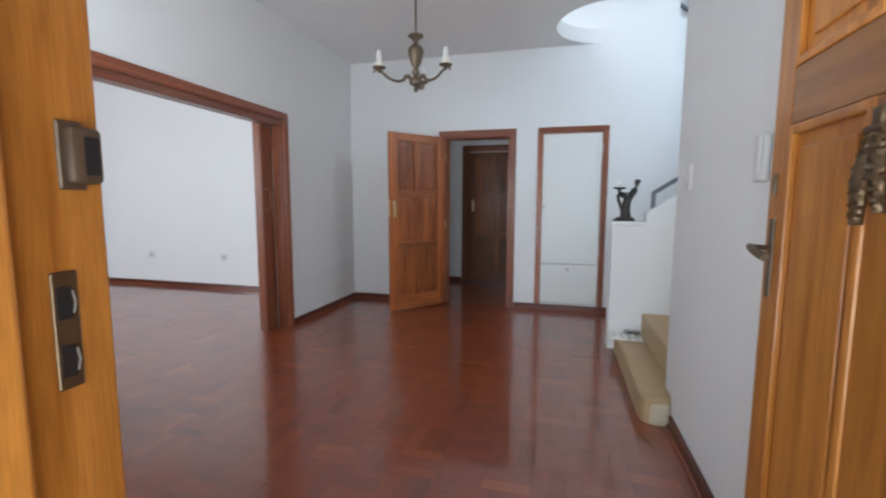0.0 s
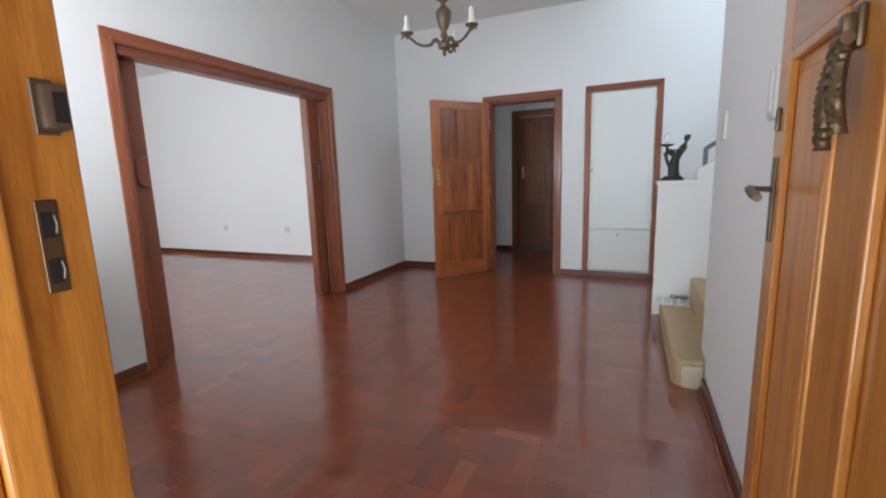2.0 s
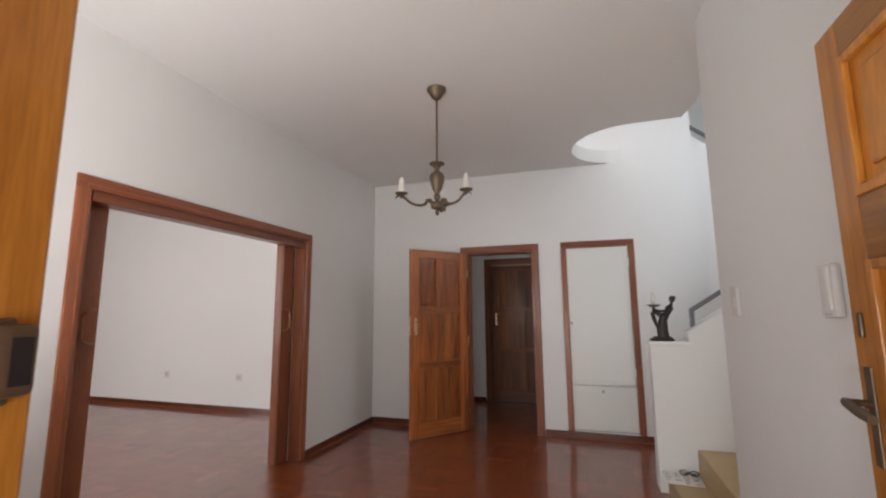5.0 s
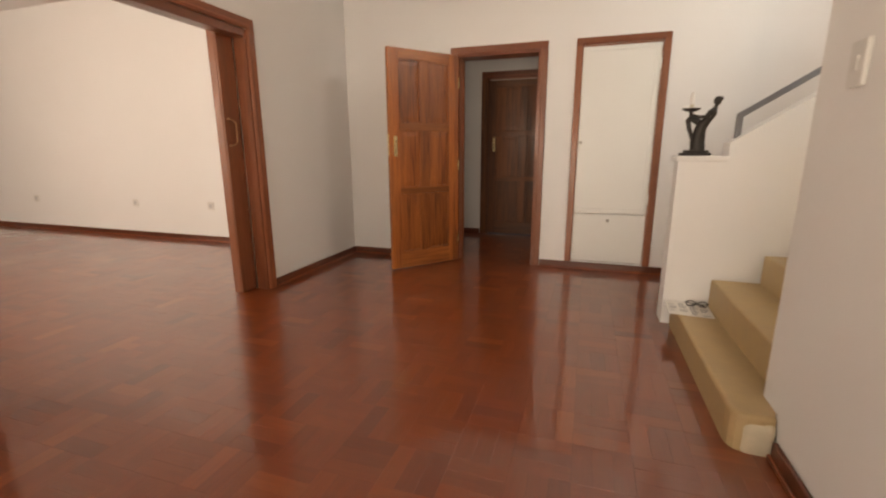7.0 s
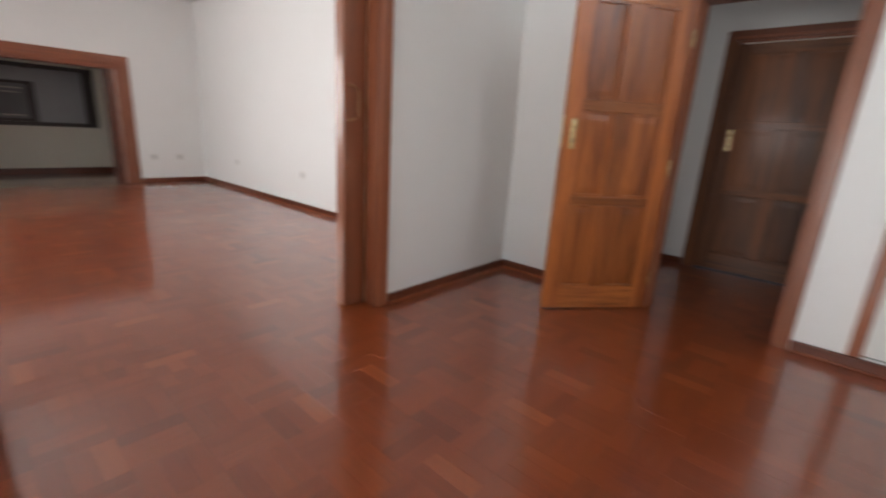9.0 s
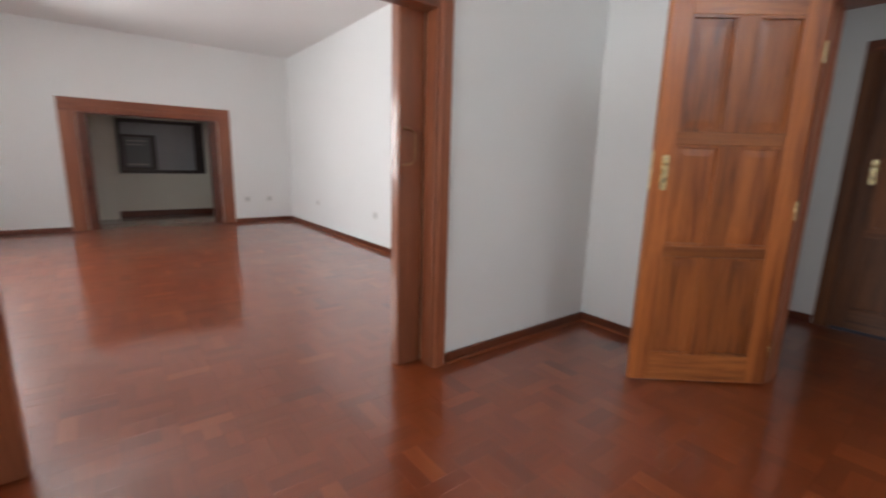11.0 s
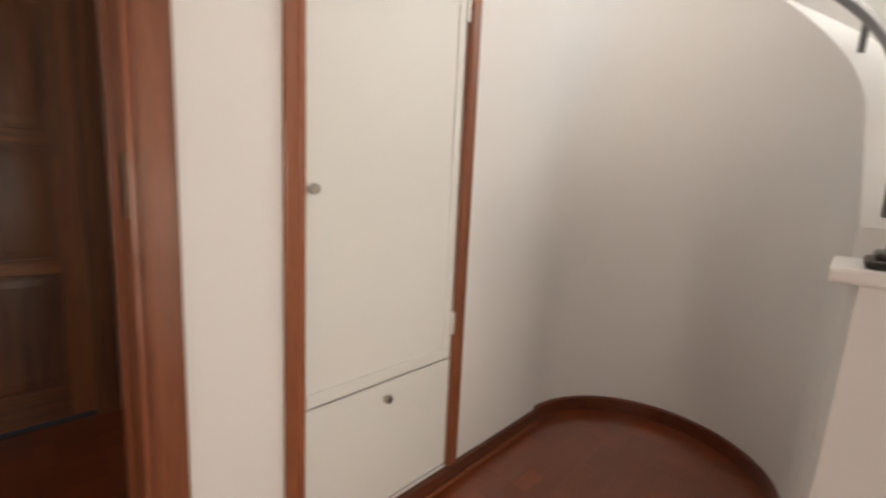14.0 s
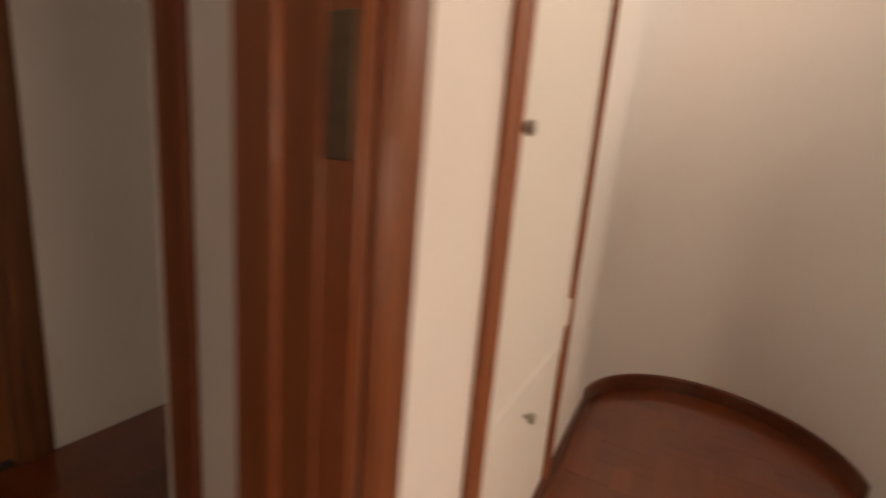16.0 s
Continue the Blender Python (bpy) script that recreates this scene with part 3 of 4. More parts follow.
# ---- panelled doors ----
def panel_door(name, m, w, h, t, mat_z, mat_x, label, rows, plate_side=1, group=""):
    """Leaf from its hinge edge (local x = 0) to x = w, thickness centred on y; rows: panel (z0, z1) pairs."""
    d = thing(name, m, label, "door", group)
    st, mid, z_lo = 0.105, 0.095, FL + 0.012
    part("stile", boxed(0, st, -t / 2, t / 2, z_lo, h, 0.004, 2), mat_z, d)
    part("stile", boxed(w - st, w, -t / 2, t / 2, z_lo, h, 0.004, 2), mat_z, d)
    zs = [z_lo] + [z for r in rows for z in r] + [h]
    for i in range(0, len(zs), 2):
        part("rail", boxed(st, w - st, -t / 2 + 0.001, t / 2 - 0.001, zs[i], zs[i + 1], 0.004, 2), mat_x, d)
    c0, c1 = w / 2 - mid / 2, w / 2 + mid / 2
    for z0, z1 in rows:
        part("mullion", boxed(c0, c1, -t / 2 + 0.001, t / 2 - 0.001, z0, z1, 0.004, 2), mat_z, d)
        for a, b in ((st, c0), (c1, w - st)):
            bm = boxed(a, b, -0.006, 0.006, z0, z1)
            for s in (-1, 1):
                lo = [bm.verts.new((x, s * 0.0061, z)) for x, z in ((a + 0.022, z0 + 0.022), (b - 0.022, z0 + 0.022), (b - 0.022, z1 - 0.022), (a + 0.022, z1 - 0.022))]
                hi = [bm.verts.new((x, s * (t / 2 - 0.011), z)) for x, z in ((a + 0.055, z0 + 0.055), (b - 0.055, z0 + 0.055), (b - 0.055, z1 - 0.055), (a + 0.055, z1 - 0.055))]
                for k in range(4):
                    bm.faces.new((lo[k], lo[(k + 1) % 4], hi[(k + 1) % 4], hi[k]))
                bm.faces.new(hi)
            # moulding strips round the panel
            for s in (-1, 1):
                y0, y1 = sorted((s * 0.006, s * (t / 2 - 0.002)))
                for q in ((a, a + 0.014, z0, z1), (b - 0.014, b, z0, z1), (a + 0.014, b - 0.014, z0, z0 + 0.014), (a + 0.014, b - 0.014, z1 - 0.014, z1)):
                    box(bm, q[0], q[1], y0, y1, q[2], q[3])
            part("panel", bm, mat_z, d)
    return d


def lock_plate(d, x, z, t, back=True):
    for s in ((-1, 1) if back else (-1,)):
        # a long plate with scalloped ends
        out = []
        for i in range(9):
            a = math.pi * i / 8
            out.append((x + 0.021 * math.cos(a), z + 0.072 + 0.024 * math.sin(a)))
        out += [(x - 0.0165, z + 0.060), (x - 0.0165, z - 0.060)]
        for i in range(9):
            a = math.pi + math.pi * i / 8
            out.append((x + 0.021 * math.cos(a), z - 0.072 + 0.024 * math.sin(a)))
        out += [(x + 0.0165, z - 0.060), (x + 0.0165, z + 0.060)]
        bm = bmesh.new()
        near = [bm.verts.new((u, s * t / 2, v)) for u, v in out]
        far = [bm.verts.new((x + (u - x) * 0.86, s * (t / 2 + 0.005), z + (v - z) * 0.97)) for u, v in out]
        for i in range(len(out)):
            j = (i + 1) % len(out)
            bm.faces.new((near[i], near[j], far[j], far[i]))
        bmesh.ops.triangulate(bm, faces=[bm.faces.new(near[::-1]), bm.faces.new(far)])
        p = part("lock_plate", bm, BRASS, d, "polished brass lock plate with scalloped ends")
        rot = Matrix.Translation((x, s * (t / 2 + 0.004), z + 0.045)) @ Matrix.Rotation(radians(90 * s), 4, "X")
        part("spindle_rose", lathe(bmesh.new(), [(0.012, 0), (0.012, -0.006), (0.009, -0.010), (0.005, -0.011)], 16, rot), BRASS, p, smooth=True)
        part("spindle_hole", boxed(x - 0.0045, x + 0.0045, *sorted((s * (t / 2 + 0.013), s * (t / 2 + 0.0165))), z + 0.0405, z + 0.0495), RUBBER, p, "square hole of the missing handle")
        part("keyhole", boxed(x - 0.004, x + 0.004, *sorted((s * (t / 2 + 0.004), s * (t / 2 + 0.0065))), z - 0.055, z - 0.028), RUBBER, p, "dark keyhole slot")


ROWS6 = [(0.19, 0.755), (0.815, 1.345), (1.41, 1.965)]
DHX, DHY, DW = -1.318, 5.372, 0.757
DANG = math.degrees(math.atan2(4.79 - DHY, -1.80 - DHX))
hall_door = panel_door("hall_door", pose(DHX, DHY, 0, 0, 0, DANG), DW, 2.052, 0.042, DOOR_Z, DOOR_X, "varnished orange-brown six-panel wooden door standing open", ROWS6, group="panelled doors")
lock_plate(hall_door, DW - 0.060, 1.200, 0.042)
part("latch_face", boxed(DW - 0.002, DW + 0.003, -0.012, 0.012, 1.11, 1.31, 0.001, 1), BRASS, hall_door, "brass latch face on the door edge")
for z in (0.25, 1.02, 1.8):
    part("hinge", tube(bmesh.new(), [(0.0, 0.026, z - 0.05), (0.0, 0.026, z + 0.05)], 0.006, 8), BRASS, hall_door, "small brass hinge")
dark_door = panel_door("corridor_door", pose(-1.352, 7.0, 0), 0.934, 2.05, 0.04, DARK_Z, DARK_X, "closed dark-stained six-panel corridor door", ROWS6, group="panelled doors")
lock_plate(dark_door, 0.080, 1.235, 0.04, False)
solid("door_strike", boxed(-0.5515, -0.5475, 5.410, 5.446, 1.150, 1.29, 0.001, 1), PEWTER, "steel strike plate let into the hall door lining", "strike plate")


# ---- built-in cupboard ----
def cupboard():
    c = thing("built_in_cupboard", pose(0, 0, 0), "white painted built-in wall cupboard with a tall door above a flap", "cupboard")
    x0, x1, y = -0.156, 0.486, 5.398
    part("carcass", wall_mesh("x", x0, x1, 5.445, 5.75, 0.105, 2.055), CUPB, c)

    def leaf(name, a, b, z0, z1, label):
        p = part(name, boxed(a, b, y, y + 0.022, z0, z1, 0.003, 2), CUPB, c, label)
        return p
    d = leaf("door", x0 + 0.002, x1 - 0.002, 0.572, 2.052, "tall flat white cupboard door")
    part("edge_bead", boxed(x0 + 0.012, x1 - 0.012, y - 0.006, y + 0.001, 0.578, 0.62, 0.003, 2), CUPB, d)
    part("edge_bead", boxed(x1 - 0.045, x1 - 0.012, y - 0.006, y + 0.001, 0.62, 2.045, 0.003, 2), CUPB, d)
    part("edge_bead", boxed(x0 + 0.012, x1 - 0.045, y - 0.006, y + 0.001, 2.01, 2.045, 0.003, 2), CUPB, d)
    f = leaf("flap", x0 + 0.002, x1 - 0.002, 0.108, 0.566, "white bottom flap")
    prof = [(0.006, 0), (0.006, 0.010), (0.014, 0.016), (0.0155, 0.022), (0.013, 0.028), (0.004, 0.030)]
    part("knob", lathe(bmesh.new(), prof, 16, Matrix.Translation((-0.131, y, 1.227)) @ Matrix.Rotation(radians(90), 4, "X")), KNOB, d, "small round metal knob", True)
    part("knob", lathe(bmesh.new(), prof, 16, Matrix.Translation((0.157, y, 0.511)) @ Matrix.Rotation(radians(90), 4, "X")), KNOB, f, "small round metal knob", True)
    for z in (0.715, 1.88):
        part("hinge", boxed(x1 - 0.012, x1 + 0.012, y - 0.012, y + 0.0, z - 0.045, z + 0.045, 0.002, 1), CUPB, d, "white painted hinge")
    return c


cupboard()


# ---- front door and its frame ----
def front_frame():
    f = thing("front_door_frame", pose(0, 0, 0), "golden varnished wooden front door frame with lock keeps", "door frame", kind="structure")
    for s, x in ((1, -0.53), (-1, 0.635)):
        part("jamb", boxed(*sorted((x - s * 0.03, x)), 0.556, 0.664, 0, 2.13, 0.004, 2), GOLD_Z, f)
        part("stop", boxed(*sorted((x - s * 0.03, x + s * 0.014)), 0.500, 0.5555, 0, 2.115, 0.008, 3), GOLD_Z, f)
        part("outer_moulding", boxed(*sorted((x - s * 0.05, x + s * 0.004)), 0.455, 0.4995, 0, 2.115, 0.010, 3), GOLD_Z, f)
        part("outer_casing", boxed(*sorted((x - s * 0.11, x - s * 0.006)), 0.405, 0.4545, 0, 2.18, 0.010, 3), GOLD_Z, f)
        part("inner_casing", boxed(*sorted((x - s * 0.10, x - s * 0.0305)), 0.6505, 0.660, 0, 2.12, 0.003, 1), GOLD_Z, f)
    part("header", boxed(-0.53, 0.635, 0.45, 0.65, 2.10, 2.16, 0.004, 1), GOLD_X, f)
    k = part("latch_keep", boxed(-0.531, -0.512, 0.618, 0.656, 1.295, 1.364, 0.007, 2), PEWTER, f, "dark metal night latch keep", True)
    part("keep_plate", boxed(-0.5305, -0.525, 0.611, 0.642, 1.288, 1.370, 0.002, 1), PEWTER, k)
    part("keep_slot", boxed(-0.5135, -0.5115, 0.632, 0.650, 1.306, 1.352), RUBBER, k)
    st = part("strike_plate", boxed(-0.5305, -0.5275, 0.592, 0.622, 1.045, 1.19, 0.002, 1), BRONZE, f, "worn bronze strike plate")
    for z0, z1 in ((1.132, 1.172), (1.06, 1.10)):
        part("slot", boxed(-0.5278, -0.5262, 0.597, 0.613, z0, z1), RUBBER, st)
        part("lip", tube(bmesh.new(), [(-0.5262, 0.614, z0 + 0.006), (-0.5250, 0.616, (z0 + z1) / 2), (-0.5262, 0.614, z1 - 0.006)], 0.0016, 6), KNOB, st, "worn bright metal lip", True)
    return f


front_frame()


def front_door():
    # local x from the hinge to the free edge; local +y is the outer face
    w, t, h = 1.075, 0.036, 2.10
    ang = 90 - math.degrees(math.atan2(0.030, 1.07))
    d = thing("front_door", pose(0.640, 0.672, 0, 0, 0, ang), "golden varnished panelled front door standing open against the wall", "door")
    st = 0.103
    zb, zm0, zm1, zt = 0.17, 1.485, 1.64, 2.0
    part("stile", boxed(0, st, -t / 2, t / 2, FL + 0.01, h, 0.005, 2), GOLD_Z, d)
    part("stile", boxed(w - st, w, -t / 2, t / 2, FL + 0.01, h, 0.005, 2), GOLD_Z, d)
    for z0, z1 in ((FL + 0.01, zb), (zm0, zm1), (zt, h)):
        part("rail", boxed(st, w - st, -t / 2, t / 2, z0, z1, 0.005, 2), GOLD_X, d)
    c0, c1 = w / 2 - 0.085, w / 2 + 0.085
    for z0, z1 in ((zb, zm0), (zm1, zt)):
        part("mullion", boxed(c0, c1, -t / 2 + 0.001, t / 2 - 0.001, z0, z1, 0.005, 2), GOLD_Z, d)
        for a, b in ((st, c0), (c1, w - st)):
            bm = boxed(a, b, -0.006, 0.004, z0, z1)
            for s in (-1, 1):
                y0, y1 = sorted((s * 0.004, s * (t / 2 + 0.004)))
                for q in ((a - 0.004, a + 0.02, z0, z1), (b - 0.02, b + 0.004, z0, z1), (a + 0.02, b - 0.02, z0, z0 + 0.024), (a + 0.02, b - 0.02, z1 - 0.024, z1)):
                    box(bm, q[0], q[1], y0, y1, q[2], q[3], 0.004, 2)
            box(bm, a + 0.06, b - 0.06, 0.003, 0.012, z0 + 0.06, z1 - 0.06, 0.006, 2)
            part("panel", bm, GOLD_Z, d)
    # lever handle on its long plate
    p = part("handle_plate", boxed(w - 0.066, w - 0.034, t / 2, t / 2 + 0.006, 1.00, 1.23, 0.003, 2), PEWTER, d, "long antique metal handle plate")
    hx_, y0 = w - 0.05, t / 2
    part("lever", tube(bmesh.new(), [(hx_, y0 + 0.004, 1.145), (hx_, y0 + 0.045, 1.147), (hx_ - 0.004, y0 + 0.056, 1.147), (hx_ - 0.02, y0 + 0.060, 1.146), (hx_ - 0.07, y0 + 0.058, 1.135), (hx_ - 0.11, y0 + 0.056, 1.128)],
                       [0.008, 0.008, 0.011, 0.011, 0.013, 0.011], 10), PEWTER, p, "curved antique lever handle", True)
    part("deadlock", boxed(w - 0.058, w - 0.042, t / 2, t / 2 + 0.010, 1.30, 1.36, 0.004, 2), PEWTER, d, "small oval deadlock cover", True)
    # leaf-shaped knocker on the centre stile
    k = part("knocker", leaf_knocker(w / 2 + 0.022, t / 2, 1.447), BRONZE, d, "bronze door knocker cast as two hanging leaves", True)
    return d


def leaf_knocker(x, y, z):
    """A bracket and two cast leaves hanging side by side, one long with a curled tip, one shorter and ribbed across."""
    bm = bmesh.new()
    box(bm, x - 0.022, x + 0.022, y - 0.001, y + 0.012, z - 0.050, z + 0.020, 0.006, 2)
    box(bm, x - 0.015, x + 0.015, y + 0.010, y + 0.030, z - 0.030, z + 0.008, 0.005, 2)
    tube(bm, [(x - 0.026, y + 0.024, z - 0.034), (x + 0.026, y + 0.024, z - 0.034)], 0.011, 10)
    for s, length, wide, curl in ((1, 0.175, 0.023, 0.014), (-1, 0.150, 0.021, -0.003)):
        n, m = 22, 12
        rows = []
        for i in range(n + 1):
            u = i / n
            w = wide * (math.sin(math.pi * min(1.0, 0.10 + 0.86 * u)) ** 0.8) * (1 - 0.25 * u) + 0.003
            cx = x + s * (0.008 + 0.020 * math.sin(math.pi * min(1, u * 1.1) * 0.5)) + curl * max(0, u - 0.75) * 4
            row = []
            for j in range(m):
                a = 2 * math.pi * j / m
                rib = 0.0045 * math.sin(u * 46 - s * math.cos(a) * 5) if math.sin(a) > 0 else 0
                edge = 0.003 * math.sin(u * 60) * abs(math.cos(a))
                row.append(bm.verts.new((cx + (w + edge) * math.cos(a), y + 0.022 + 0.010 * math.sin(math.pi * u) + (0.012 + rib) * math.sin(a), z - 0.040 - length * u)))
            rows.append(row)
        for a, b in zip(rows, rows[1:]):
            for j in range(m):
                bm.faces.new((a[j], a[(j + 1) % m], b[(j + 1) % m], b[j]))
        bm.faces.new(rows[0][::-1])
        bm.faces.new(rows[-1])
    return bm


front_door()


# ---- chandelier ----
def chandelier():
    c = thing("chandelier", pose(-0.955, 3.22, 0), "antique bronze three-arm chandelier hanging unlit from the ceiling", "chandelier")
    part("ceiling_rose", lathe(bmesh.new(), [(0.072, 3.0), (0.070, 2.985), (0.052, 2.968), (0.043, 2.945), (0.028, 2.925), (0.012, 2.915)], 24), PEWTER, c, smooth=True)
    part("rod", tube(bmesh.new(), [(0, 0, 2.92), (0, 0, 2.42)], 0.0075, 10), PEWTER, c, smooth=True)
    prof = [(0.008, 2.435), (0.054, 2.428), (0.056, 2.420), (0.030, 2.405), (0.016, 2.385), (0.017, 2.372), (0.048, 2.345), (0.056, 2.325), (0.050, 2.29), (0.034, 2.235), (0.022, 2.215),
            (0.016, 2.200), (0.026, 2.185), (0.026, 2.172), (0.014, 2.155), (0.030, 2.140), (0.048, 2.120), (0.044, 2.098), (0.020, 2.086), (0.010, 2.078), (0.016, 2.068), (0.015, 2.056), (0.003, 2.042)]
    part("baluster", lathe(bmesh.new(), prof, 22), PEWTER, c, smooth=True)
    for ang in (217, -23, 97):
        a = radians(ang)
        u = Vector((math.cos(a), math.sin(a), 0))
        path = [(0.03, 2.125), (0.055, 2.150), (0.075, 2.145), (0.09, 2.12), (0.12, 2.108), (0.16, 2.108), (0.20, 2.122), (0.235, 2.150), (0.262, 2.172), (0.272, 2.180)]
        arm = part("arm", tube(bmesh.new(), [u * r + Vector((0, 0, z)) for r, z in path], [0.013, 0.016, 0.014, 0.011, 0.010, 0.009, 0.009, 0.009, 0.010, 0.010], 10), PEWTER, c, smooth=True)
        at = Matrix.Translation(u * 0.262)
        cup = part("drip_cup", lathe(bmesh.new(), [(0.004, 2.145), (0.012, 2.160), (0.020, 2.172), (0.043, 2.180), (0.044, 2.187), (0.022, 2.188), (0.022, 2.195)], 20, at), PEWTER, arm, smooth=True)
        part("curl", tube(bmesh.new(), [u * 0.268 + Vector((0, 0, 2.172)), u * 0.292 + Vector((0, 0, 2.160)), u * 0.305 + Vector((0, 0, 2.145))], [0.008, 0.007, 0.004], 8), PEWTER, arm, smooth=True)
        part("candle_sleeve", lathe(bmesh.new(), [(0.026, 2.186), (0.027, 2.198), (0.026, 2.216), (0.018, 2.219)], 18, at), CANDLE, arm, "ivory candle-style lamp holder", True)
        part("bulb", lathe(bmesh.new(), [(0.0175, 2.217), (0.0180, 2.250), (0.0175, 2.272), (0.0130, 2.292), (0.004, 2.300)], 16, at), PLAST, arm, "white candle bulb", True)


chandelier()


# ---- statuette lamp on the parapet ----
def statuette():
    bm = bmesh.new()
    z = 1.123
    box(bm, -0.083, 0.083, -0.040, 0.072, 0, 0.018, 0.008, 2)
    box(bm, -0.062, 0.070, -0.036, 0.058, 0.017, 0.034, 0.008, 2)
    tube(bm, [(0.010, 0, 0.03), (0.008, 0, 0.09), (0.012, 0, 0.15), (0.020, 0, 0.185), (0.028, 0, 0.205), (0.034, 0, 0.218)], [0.044, 0.038, 0.034, 0.030, 0.022, 0.008], 14, 1.0)
    tube(bm, [(0.02, 0, 0.175), (0.045, 0, 0.215), (0.070, 0, 0.258), (0.082, 0, 0.285)], [0.030, 0.024, 0.028, 0.012], 12)
    tube(bm, [(0.080, 0, 0.280), (0.087, 0, 0.305)], [0.011, 0.010], 8)
    bmesh.ops.create_uvsphere(bm, u_segments=12, v_segments=8, radius=0.023, matrix=Matrix.Translation((0.089, 0, 0.325)) @ Matrix.Diagonal((0.95, 0.85, 1.15, 1)))
    bmesh.ops.create_uvsphere(bm, u_segments=10, v_segments=6, radius=0.014, matrix=Matrix.Translation((0.104, 0, 0.336)))
    for s in (-1, 1):
        tube(bm, [(0.074, s * 0.026, 0.268), (0.045, s * 0.034, 0.235), (0.0, s * 0.026, 0.232), (-0.045, s * 0.012, 0.245)], [0.011, 0.010, 0.008, 0.007], 8)
    tube(bm, [(0.015, 0.020, 0.195), (-0.030, 0.022, 0.222), (-0.058, 0.018, 0.222)], [0.022, 0.018, 0.014], 10)
    tube(bm, [(-0.058, 0.018, 0.222), (-0.045, 0.018, 0.165), (-0.022, 0.016, 0.10), (-0.018, 0.014, 0.035)], [0.014, 0.013, 0.011, 0.011], 10)
    tube(bm, [(0.02, -0.018, 0.19), (0.004, -0.022, 0.12), (0.0, -0.022, 0.035)], [0.022, 0.018, 0.016], 10)
    tube(bm, [(-0.045, 0, 0.235), (-0.048, 0, 0.268)], [0.010, 0.012], 10)
    lathe(bm, [(0.010, 0.262), (0.030, 0.268), (0.050, 0.278), (0.053, 0.284), (0.046, 0.283), (0.012, 0.276)], 22, Matrix.Translation((-0.048, 0, 0)))
    solid("statuette", bm, BLACK, "dark bronze figurine leaning back to hold up a dish", "statuette", smooth=True, m=pose(0.580, 4.195, z, 0, 0, STATUE_TURN))


STATUE_TURN = 0
statuette()


def candle_bulb():
    m = pose(0.580, 4.195, 1.123, 0, 0, STATUE_TURN) @ pose(-0.048, 0, 0)
    b = thing("candle_bulb", m, "clear candle bulb on an ivory holder in the figurine's dish", "light bulb")
    part("holder", lathe(bmesh.new(), [(0.013, 0.2775), (0.013, 0.305), (0.011, 0.307)], 16), CANDLE, b, smooth=True)
    part("glass", lathe(bmesh.new(), [(0.010, 0.307), (0.014, 0.322), (0.0158, 0.34), (0.0135, 0.362), (0.006, 0.378), (0.002, 0.384)], 18), BULB, b, smooth=True)


candle_bulb()


# ---- things on the bottom step ----
def newspaper():
    p = thing("newspaper", pose(0.625, 3.985, 0.176, 0, 0, -4), "folded newspaper with grey print lying on the bottom step", "newspaper")
    for i, (dx, dy) in enumerate(((0, 0), (0.004, -0.003), (-0.003, 0.002))):
        part("sheet", boxed(-0.135 + dx, 0.105 + dx, -0.115 + dy, 0.115 + dy, 0.0006 + i * 0.0022, 0.0024 + i * 0.0022), PAPER, p)
    rnd = random.Random(4)
    for col in range(4):
        for row in range(9):
            if rnd.random() < 0.25:
                continue
            x, y = -0.125 + col * 0.058, -0.105 + row * 0.023
            part("print_bar", boxed(x, x + 0.045 * rnd.uniform(0.6, 1), y, y + 0.011, 0.0067, 0.0072), INK, p)


newspaper()


def sunglasses():
    g = thing("sunglasses", pose(0.665, 4.045, 0.1835, 0, 0, -8), "black plastic sunglasses lying folded on the newspaper", "sunglasses")
    for s in (-1, 1):
        pts = [(s * 0.034 + 0.027 * math.cos(2 * math.pi * i / 20), 0.0, 0.018 + 0.017 * math.sin(2 * math.pi * i / 20)) for i in range(21)]
        part("rim", tube(bmesh.new(), pts, 0.003, 6), RUBBER, g, smooth=True)
        part("temple", tube(bmesh.new(), [(s * 0.062, 0, 0.026), (s * 0.060, -0.012, 0.024), (-s * 0.02, -0.024 - 0.006 * s, 0.02), (-s * 0.055, -0.026 - 0.006 * s, 0.008)], 0.003, 6), RUBBER, g, smooth=True)
    part("bridge", tube(bmesh.new(), [(-0.008, 0, 0.022), (0, 0, 0.026), (0.008, 0, 0.022)], 0.003, 6), RUBBER, g, smooth=True)


sunglasses()


# ---- switches, sockets, intercom ----
def light_switch():
    s = thing("light_switch", pose(0.693, 2.735, 1.405), "ivory plastic rocker light switch on the wall", "light switch")
    part("plate", boxed(-0.016, -0.001, -0.042, 0.042, -0.066, 0.066, 0.004, 2), PLAST, s)
    part("rocker", boxed(-0.021, -0.0155, -0.014, 0.014, -0.022, 0.022, 0.003, 1), PLAST, s)


def intercom():
    s = thing("intercom", pose(0.693, 1.885, 1.42), "ivory door intercom handset unit on the wall", "intercom")
    part("body", boxed(-0.026, -0.001, -0.040, 0.040, -0.075, 0.078, 0.008, 2), PLAST, s, smooth=True)
    part("speaker_slot", boxed(-0.0275, -0.0255, -0.020, 0.016, -0.070, -0.062), GREYP, s)
    part("handset", boxed(-0.036, -0.0255, -0.036, -0.008, -0.055, 0.070, 0.006, 2), PLAST, s, smooth=True)


